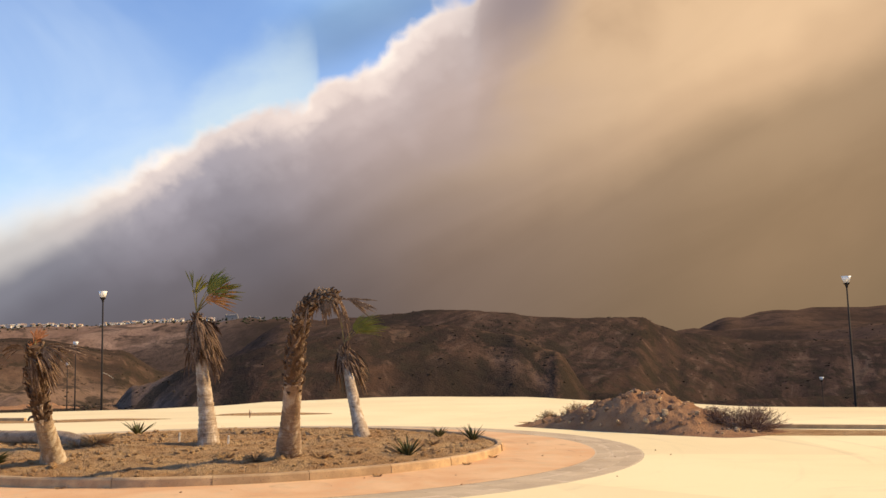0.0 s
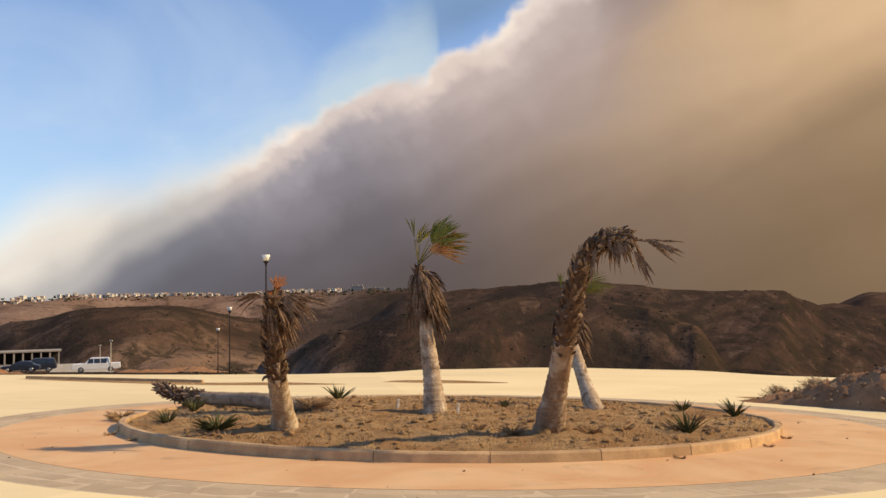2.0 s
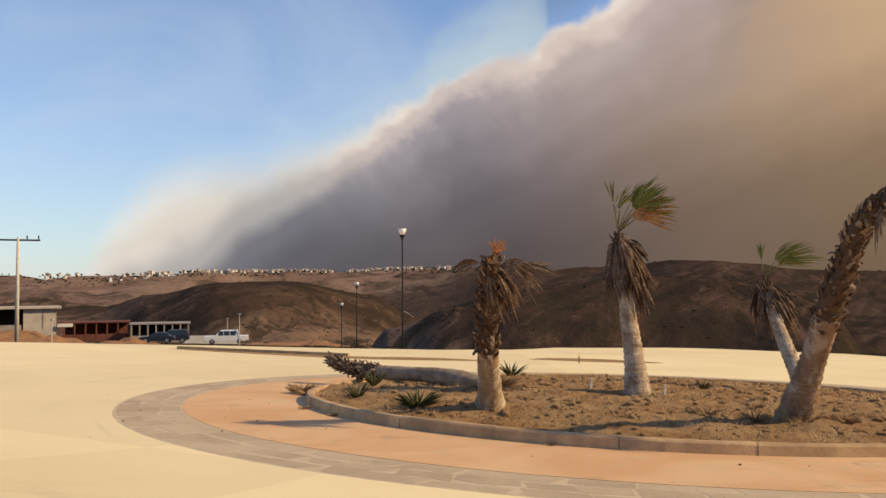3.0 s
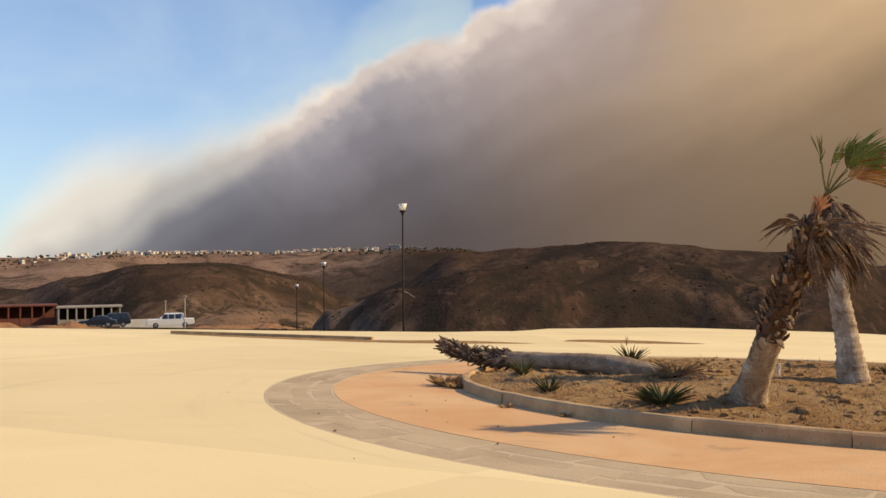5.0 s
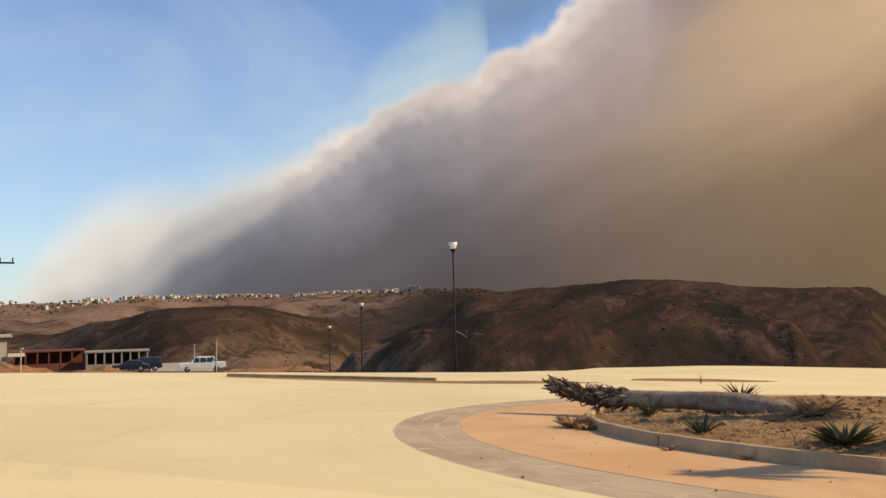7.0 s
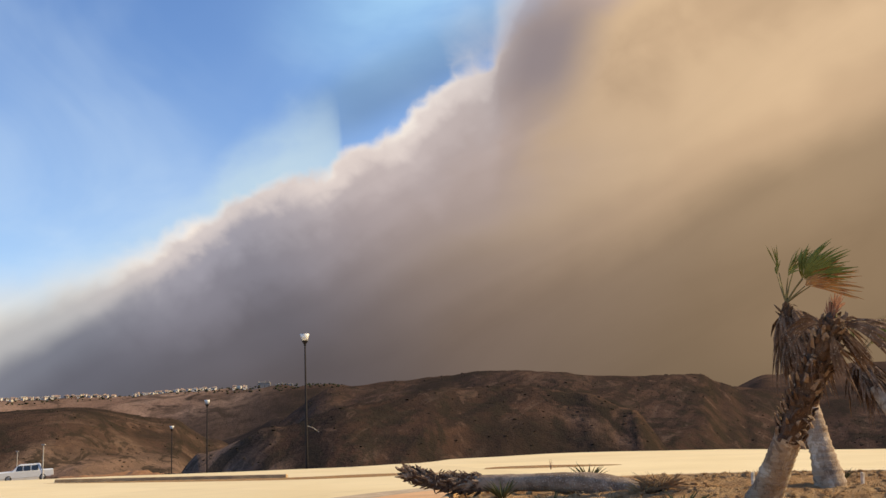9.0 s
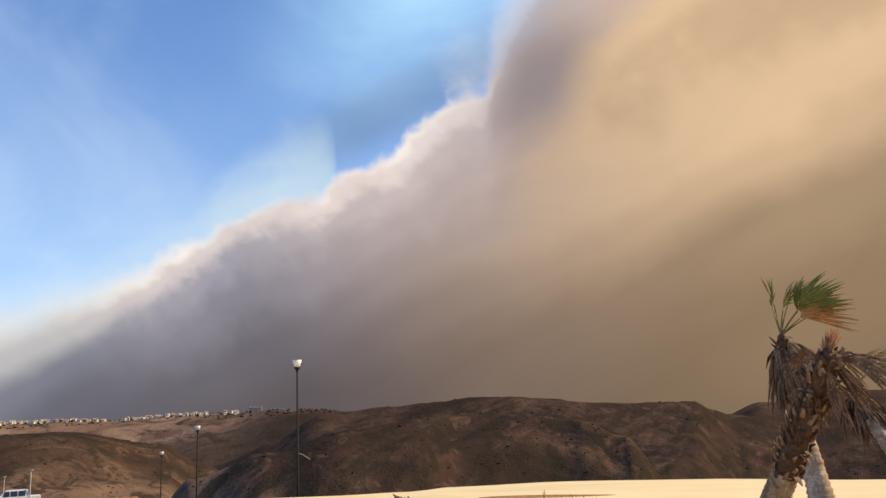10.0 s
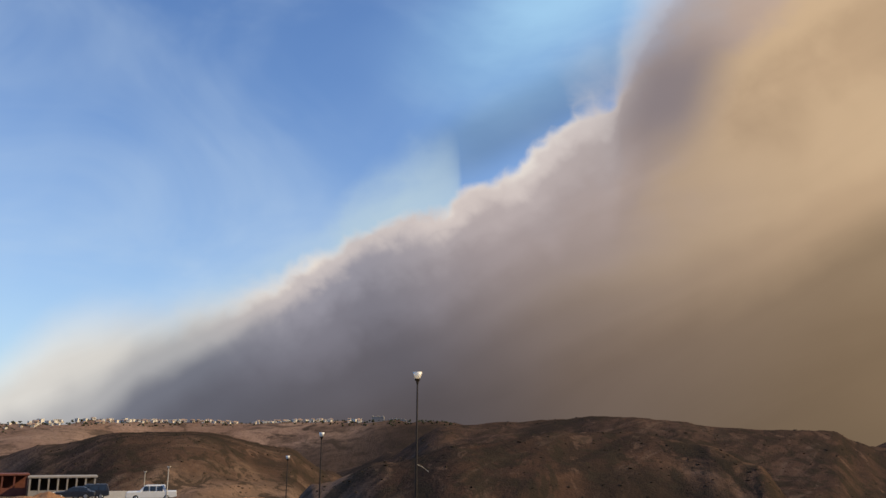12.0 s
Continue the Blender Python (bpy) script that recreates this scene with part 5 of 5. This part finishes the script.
def car(x, y, turn, profile, roof, glass_z, L, W, paint, label, category, name):
    """profile: (x, z) round the body's side; roof: (x, z) of the cabin above it."""
    ob = thing(name, Matrix.Translation(P(x, y, terrain_z(x, y))) @ pose(0, 0, 0, 0, 0, turn), label, category, "parked vehicles")
    def prism(pts, half, inset=0.0):
        bm = bmesh.new()
        a = [bm.verts.new((px, -half + inset * (pz > glass_z + 0.05), pz)) for px, pz in pts]
        b = [bm.verts.new((px, half - inset * (pz > glass_z + 0.05), pz)) for px, pz in pts]
        n = len(pts)
        bm.faces.new(a)
        bm.faces.new(b[::-1])
        for i in range(n):
            bm.faces.new((a[i], b[i], b[(i + 1) % n], a[(i + 1) % n]))
        bmesh.ops.recalc_face_normals(bm, faces=bm.faces[:])
        return bm
    bm = prism(profile, W / 2)
    bmesh.ops.bevel(bm, geom=bm.edges[:], offset=0.05, segments=2, affect="EDGES", profile=0.6)
    part("body", bm, paint, ob)
    bm = prism(roof, W / 2 - 0.05, 0.14)
    bmesh.ops.bevel(bm, geom=bm.edges[:], offset=0.04, segments=2, affect="EDGES", profile=0.6)
    part("cabin", bm, paint, ob)
    x0, x1 = min(q[0] for q in roof) + 0.35, max(q[0] for q in roof) - 0.3
    zt = max(q[1] for q in roof) - 0.1
    k = 3
    for s in (-1, 1):
        for i in range(k):
            a, b = x0 + (x1 - x0) * (i + 0.05) / k, x0 + (x1 - x0) * (i + 0.92) / k
            bm = bmesh.new()
            yo, yi = s * (W / 2 - 0.035), s * (W / 2 - 0.16)
            sl = 0.18 if i == 0 else 0.0
            vs = [bm.verts.new(v) for v in ((a, yo, glass_z + 0.05), (b, yo, glass_z + 0.05), (b, yi, zt), (a + sl, yi, zt))]
            f = bm.faces.new(vs)
            ex = bmesh.ops.extrude_face_region(bm, geom=[f])
            for v in ex["geom"]:
                if isinstance(v, bmesh.types.BMVert):
                    v.co.y += s * 0.012
            bmesh.ops.recalc_face_normals(bm, faces=bm.faces[:])
            part("side_window", bm, M_GLASS, ob, "dark tinted glass")
    for wx in (L * 0.19, L * 0.8):
        for wy in (-W / 2 + 0.1, W / 2 - 0.1):
            wheel(ob, wx, wy)
    for s in (-1, 1):
        bm = bmesh.new()
        box(bm, -0.02, s * (W / 2 - 0.35) - 0.14, 0.68, 0.05, s * (W / 2 - 0.35) + 0.14, 0.84, 0.02)
        part("headlight", bm, M_LANTERN, ob, "clear headlight")
    bm = bmesh.new()
    box(bm, -0.06, -W / 2 + 0.06, 0.4, 0.08, W / 2 - 0.06, 0.6, 0.03)
    part("bumper", bm, M_RIM, ob, "bright bumper")
    return ob


tx, ty = at_angle(-23.6, 113)
car(tx, ty, 22, ((0, 0.42), (0, 0.95), (0.15, 1.05), (1.6, 1.12), (5.85, 1.12), (5.9, 0.5), (5.4, 0.38), (0.5, 0.36)),
    ((1.5, 1.1), (2.15, 1.78), (2.4, 1.84), (4.3, 1.84), (4.5, 1.78), (4.6, 1.1)), 1.1, 5.9, 1.95, M_CARWHITE, "white crew-cab pickup parked on the lower road", "pickup truck", "pickup_truck")
sx, sy = at_angle(-26.9, 116)
car(sx, sy, 24, ((0, 0.42), (0, 0.9), (0.15, 1.0), (1.4, 1.08), (4.6, 1.08), (4.7, 0.5), (4.4, 0.38), (0.5, 0.36)),
    ((1.2, 1.06), (1.9, 1.74), (2.2, 1.8), (4.2, 1.8), (4.4, 1.72), (4.65, 1.06)), 1.06, 4.7, 1.9, M_CARDARK, "dark blue sport utility car parked beside the pickup", "car", "parked_car")
sx, sy = at_angle(-27.7, 110)
car(sx, sy, 20, ((0, 0.36), (0, 0.72), (0.15, 0.82), (1.3, 0.9), (4.2, 0.9), (4.4, 0.8), (4.45, 0.42), (4.1, 0.3), (0.5, 0.3)),
    ((1.1, 0.88), (1.9, 1.34), (2.2, 1.4), (3.1, 1.4), (3.3, 1.36), (4.0, 0.88)), 0.88, 4.4, 1.75, M_CARDARK, "low dark sedan parked before the dark car", "car", "parked_car")


FAR = 1.55


def pavilion(a0, a1, dist, h, bays, wall, post, label, drop=0.0):
    x0, y0 = at_angle(a0, dist)
    x1, y1 = at_angle(a1, dist)
    w = Vector((x1 - x0, y1 - y0))
    L = w.length / FAR
    z = terrain_z(x0, y0) + drop
    o = P(x0, y0, z)
    e = P(x1, y1, z)
    ob = thing("pavilion", Matrix.Translation(o) @ pose(0, 0, 0, 0, 0, math.degrees(math.atan2(e.y - o.y, e.x - o.x))) @ Matrix.Scale(FAR, 4), label, "pavilion", "pavilions by the lower road")
    bm = bmesh.new()
    box(bm, -0.3, -0.2, h - 0.22, L + 0.3, 4.2, h, 0.03)
    part("roof", bm, post, ob, "flat roof with a light edge")
    bm = bmesh.new()
    box(bm, 0, 3.6, -1, L, 3.8, h - 0.22)
    part("back_wall", bm, wall, ob)
    bm = bmesh.new()
    box(bm, 0, -0.06, -1.5, L, 0.08, 0.75, 0.01)
    part("parapet", bm, wall if drop else post, ob)
    for k in range(bays + 1):
        bm = bmesh.new()
        xx = L * k / bays
        box(bm, xx - 0.1, -0.1, -1, xx + 0.1, 0.1, h - 0.22, 0.01)
        part("post", bm, post, ob)


pavilion(-33.2, -29.3, 192, 2.5, 6, M_REDFENCE, M_REDFENCE, "long open pavilion of rust-red boards")
pavilion(-29.1, -25.5, 189, 2.5, 7, M_DARK, M_GREYWALL, "open pavilion with pale grey posts and dark bays")


def roadside_building():
    x0, y0 = at_angle(-38.6, 183)
    x1, y1 = at_angle(-33.6, 183)
    z = terrain_z(x0, y0) + 1.5
    o, e = P(x0, y0, z), P(x1, y1, z)
    L = (e - o).length / FAR
    ob = thing("roadside_building", Matrix.Translation(o) @ pose(0, 0, 0, 0, 0, math.degrees(math.atan2(e.y - o.y, e.x - o.x))) @ Matrix.Scale(FAR, 4), "low pale flat-roofed building with dark open bays", "building")
    bm = bmesh.new()
    box(bm, -0.4, -0.5, 2.75, L + 0.6, 6.5, 3.05, 0.03)
    part("roof", bm, M_BEIGE, ob, "flat pale roof slab")
    for a, b in ((0.0, 0.24), (0.62, 1.0)):
        bm = bmesh.new()
        box(bm, L * a, 0, -2.5, L * b, 6, 2.75, 0.02)
        part("wall", bm, M_BEIGE, ob)
    bm = bmesh.new()
    box(bm, L * 0.24, 3.0, -2.5, L * 0.62, 3.2, 2.75)
    part("bay_wall", bm, M_DARK, ob, "recessed bay wall painted dark for its shade")
    bm = bmesh.new()
    box(bm, L * 0.28, 0.1, -2.5, L * 0.6, 0.3, 0.7, 0.02)
    part("low_wall", bm, M_GREYWALL, ob)
    bm = bmesh.new()
    box(bm, L * 0.84, -0.06, 0.2, L * 0.86, 0.03, 2.75, 0.01)
    part("downpipe", bm, M_GREYWALL, ob)
    bm = bmesh.new()
    box(bm, L + 0.1, -0.5, 0.3, L + 2.0, -0.3, 0.75, 0.02)
    part("sign_panel", bm, M_WHITEWALL, ob, "plain white panel")


roadside_building()


def thin_post(a, d, h, label):
    x, y = at_angle(a, d)
    bm = bmesh.new()
    tube(bm, [Vector((0, 0, -0.3)), Vector((0, 0, h))], [0.07, 0.05], 8)
    box(bm, -0.2, -0.12, h - 0.12, 0.2, 0.12, h, 0.02)
    ob = new("roadside_post", mesh_of(bm, "roadside_post", M_WOODPOLE))
    ob.matrix_basis = Matrix.Translation(P(x, y, terrain_z(x, y)))
    tagged(ob, label, "post", "roadside posts")


thin_post(-21.2, 112, 4.2, "thin pale post beside the pickup")
thin_post(-22.6, 150, 4.5, "thin pale post on the lower road")
thin_post(-32.8, 96, 2.6, "thin pale post on the dirt bank")


def boundary_wall(a0, a1, d, h):
    x0, y0 = at_angle(a0, d)
    x1, y1 = at_angle(a1, d)
    z = min(terrain_z(x0, y0), terrain_z(x1, y1))
    o, e = P(x0, y0, z), P(x1, y1, z)
    bm = bmesh.new()
    box(bm, 0, -0.1, -0.5, (e - o).length, 0.1, h, 0.02)
    ob = new("boundary_wall", mesh_of(bm, "boundary_wall", M_WHITEWALL))
    ob.matrix_basis = Matrix.Translation(o) @ pose(0, 0, 0, 0, 0, math.degrees(math.atan2(e.y - o.y, e.x - o.x)))
    tagged(ob, "low pale wall behind the parked vehicles", "wall")


boundary_wall(-25.3, -21.4, 128, 1.1)


def dirt_bank(a0, a1, d, wide, high, seed):
    """A long uneven bank of dumped earth."""
    x0, y0 = at_angle(a0, d)
    x1, y1 = at_angle(a1, d)
    o, e = Vector((x0, y0)), Vector((x1, y1))
    ax = (e - o).normalized()
    side = Vector((-ax.y, ax.x))
    n, m = 60, 14
    bm = bmesh.new()
    rows = []
    for i in range(n + 1):
        s = i / n
        row = []
        for k in range(m + 1):
            t = k / m * 2 - 1
            q = o + (e - o) * s + side * t * wide / 2
            p3 = Vector((q.x, q.y, seed))
            h = high * max(0, 1 - t * t) * math.sin(math.pi * s) ** 0.5 * (0.6 + 0.9 * noise.noise(p3 * 0.22)) + 0.4 * noise.fractal(p3 * 0.6, 1, 2, 4) * (1 - t * t)
            row.append(bm.verts.new(P(q.x, q.y, terrain_z(q.x, q.y) + h - 0.12)))
        rows.append(row)
    for i in range(n):
        for k in range(m):
            bm.faces.new((rows[i][k], rows[i + 1][k], rows[i + 1][k + 1], rows[i][k + 1]))
    ob = new("dirt_bank", mesh_of(bm, "dirt_bank", M_HEAP, True))
    tagged(ob, "long bank of dumped reddish-brown earth", "dirt bank", "dirt banks by the lower road", "structure")


dirt_bank(-42, -30.2, 98, 7, 1.5, 3.0)
dirt_bank(-20.8, -13.5, 112, 8, 1.1, 9.0)
dirt_bank(-30, -26, 100, 5, 0.7, 5.0)


# ---------------------------------------------------------------- town on the ridge, scrub on the hills
def house_kind(k, w, d, h, pitched, wall):
    ob = thing("house", Matrix.Identity(4), "small pale house on the far ridge", "house", "houses on the ridge")
    bm = bmesh.new()
    box(bm, -w / 2, -d / 2, -1.6, w / 2, d / 2, h)
    part("wall", bm, wall, ob)
    bm = bmesh.new()
    if pitched:
        v = [bm.verts.new(q) for q in ((-w / 2 - 0.4, -d / 2 - 0.4, h), (w / 2 + 0.4, -d / 2 - 0.4, h), (w / 2 + 0.4, d / 2 + 0.4, h), (-w / 2 - 0.4, d / 2 + 0.4, h), (-w / 2, 0, h + 2), (w / 2, 0, h + 2))]
        for q in ((0, 1, 5, 4), (2, 3, 4, 5), (1, 2, 5), (3, 0, 4), (0, 3, 2, 1)):
            bm.faces.new([v[i] for i in q])
    else:
        box(bm, -w / 2 - 0.3, -d / 2 - 0.3, h, w / 2 + 0.3, d / 2 + 0.3, h + 0.5)
    part("roof", bm, M_ROOFTILE if pitched else M_WHITEWALL, ob)
    for i in range(2):
        bm = bmesh.new()
        box(bm, -w * 0.3 + i * w * 0.4, -d / 2 - 0.06, h * 0.35, -w * 0.3 + i * w * 0.4 + 1.0, -d / 2 + 0.02, h * 0.35 + 1.0)
        part("window", bm, M_DARK, ob)
    return ob


def put_on_ridge(a, d):
    x, y = HUB.x + d * math.sin(radians(a)), HUB.y + d * math.cos(radians(a))
    return land_world(x, y)


def town():
    rnd = random.Random(15)
    kinds = [house_kind(0, 5, 5, 2.2, False, M_WHITEWALL), house_kind(1, 4.6, 4.5, 2.0, True, M_WHITEWALL), house_kind(2, 7, 5, 3.4, False, M_WHITEWALL), house_kind(3, 5, 4.5, 2.1, True, M_GREYWALL)]
    first = [True] * 4
    for k in range(250):
        a = rnd.uniform(-35.5, -9.5) if k % 3 else rnd.gauss(-15, 3.5)
        if not -36 < a < -8.6 or noise.noise(Vector((a * 0.5, 2.0, 0))) < -0.28:
            continue
        d = 1250 * (1 + 0.07 * math.sin(a * 0.21 + 3 * 1.7)) - rnd.uniform(-8, 24) * (1 if a > -25 else 1.4)
        w = put_on_ridge(a, d)
        j = rnd.randrange(4)
        m = Matrix.Translation(w) @ pose(0, 0, 0, 0, 0, rnd.uniform(-40, 40))
        if first[j]:
            kinds[j].matrix_basis = m
            first[j] = False
        else:
            copy_thing(kinds[j], m @ Matrix.Scale(rnd.uniform(0.55, 0.9), 4))
    for a, w, h in ((-8.3, 18, 7), (-7.0, 26, 10), (-5.6, 30, 9)):
        bm = bmesh.new()
        box(bm, -w / 2, -6, -6, w / 2, 6, h, 0.4)
        for i in range(6):
            box(bm, -w / 2 + w * i / 6, -6.3, h - 0.5, -w / 2 + w * (i + 0.6) / 6, 6.3, h + rnd.uniform(0.5, 2.4), 0.3)
        ob = new("ridge_building", mesh_of(bm, "ridge_building", M_GREYWALL))
        ob.matrix_basis = Matrix.Translation(put_on_ridge(a, 1245)) @ pose(0, 0, 0, 0, 0, 6)
        tagged(ob, "dark grey flat-roofed building on the far ridge", "building", "dark buildings on the ridge")


town()

BALL = bmesh.new()
bmesh.ops.create_icosphere(BALL, subdivisions=1, radius=1.0)
BALL.verts.ensure_lookup_table()
BALL_V = np.array([tuple(v.co) for v in BALL.verts])
BALL_F = np.array([[v.index for v in f.verts] for f in BALL.faces])
BALL.free()


def clumps(name, places, mat, label, category):
    """Many small uneven clumps as one mesh; places: (world place, size, flatness)."""
    rs = np.random.RandomState(4)
    vs, fs = [], []
    for i, (w, s, flat) in enumerate(places):
        j = 1 + 0.3 * rs.randn(len(BALL_V), 1)
        v = BALL_V * np.clip(j, 0.45, 1.6) * np.array([s * rs.uniform(0.8, 1.4), s * rs.uniform(0.8, 1.4), s * flat])
        v[:, 2] += s * flat * 0.35
        vs.append(v + np.array(w))
        fs.append(BALL_F + i * len(BALL_V))
    me = bpy.data.meshes.new(name)
    me.from_pydata(np.concatenate(vs).tolist(), [], np.concatenate(fs).tolist())
    me.materials.append(mat)
    tagged(new(name, me), label, category, kind="stuff")


def scrub():
    rnd = random.Random(8)
    out = []
    while len(out) < 9000:
        a = rnd.uniform(-46, 42)
        r = 75 * (9 ** rnd.random())
        if r < rim_radius(a) + 18:
            continue
        x, y = HUB.x + r * math.sin(radians(a)), HUB.y + r * math.cos(radians(a))
        if a < -19 and r < 205:
            continue
        if noise.noise(Vector((x, y, 0)) * 0.018) + rnd.uniform(-0.4, 0.4) < -0.05:
            continue
        w = land_world(x, y)
        s = rnd.choice((0.12, 0.15, 0.18, 0.22, 0.28, 0.42)) * (0.55 + r / 520)
        out.append((tuple(w - Vector((0, 0, s * 0.12))), s, rnd.uniform(0.35, 0.6)))
    clumps("hill_scrub", out, M_BUSH, "dark dry scrub bushes scattered over the hillsides", "scrub")
    trees = []
    for k in range(420):
        a = rnd.uniform(-37, -3)
        d = 1250 * (1 + 0.07 * math.sin(a * 0.21 + 5.1)) - rnd.uniform(-20, 60)
        trees.append((tuple(put_on_ridge(a, d)), rnd.uniform(0.7, 1.9), rnd.uniform(0.6, 1.0)))
    clumps("far_trees", trees, M_FOLIAGE, "dark far trees between the houses of the ridge", "trees")


scrub()
clumps("paving_litter", litter(), M_HEAP, "small stones and crumbs lying on the paving", "litter")
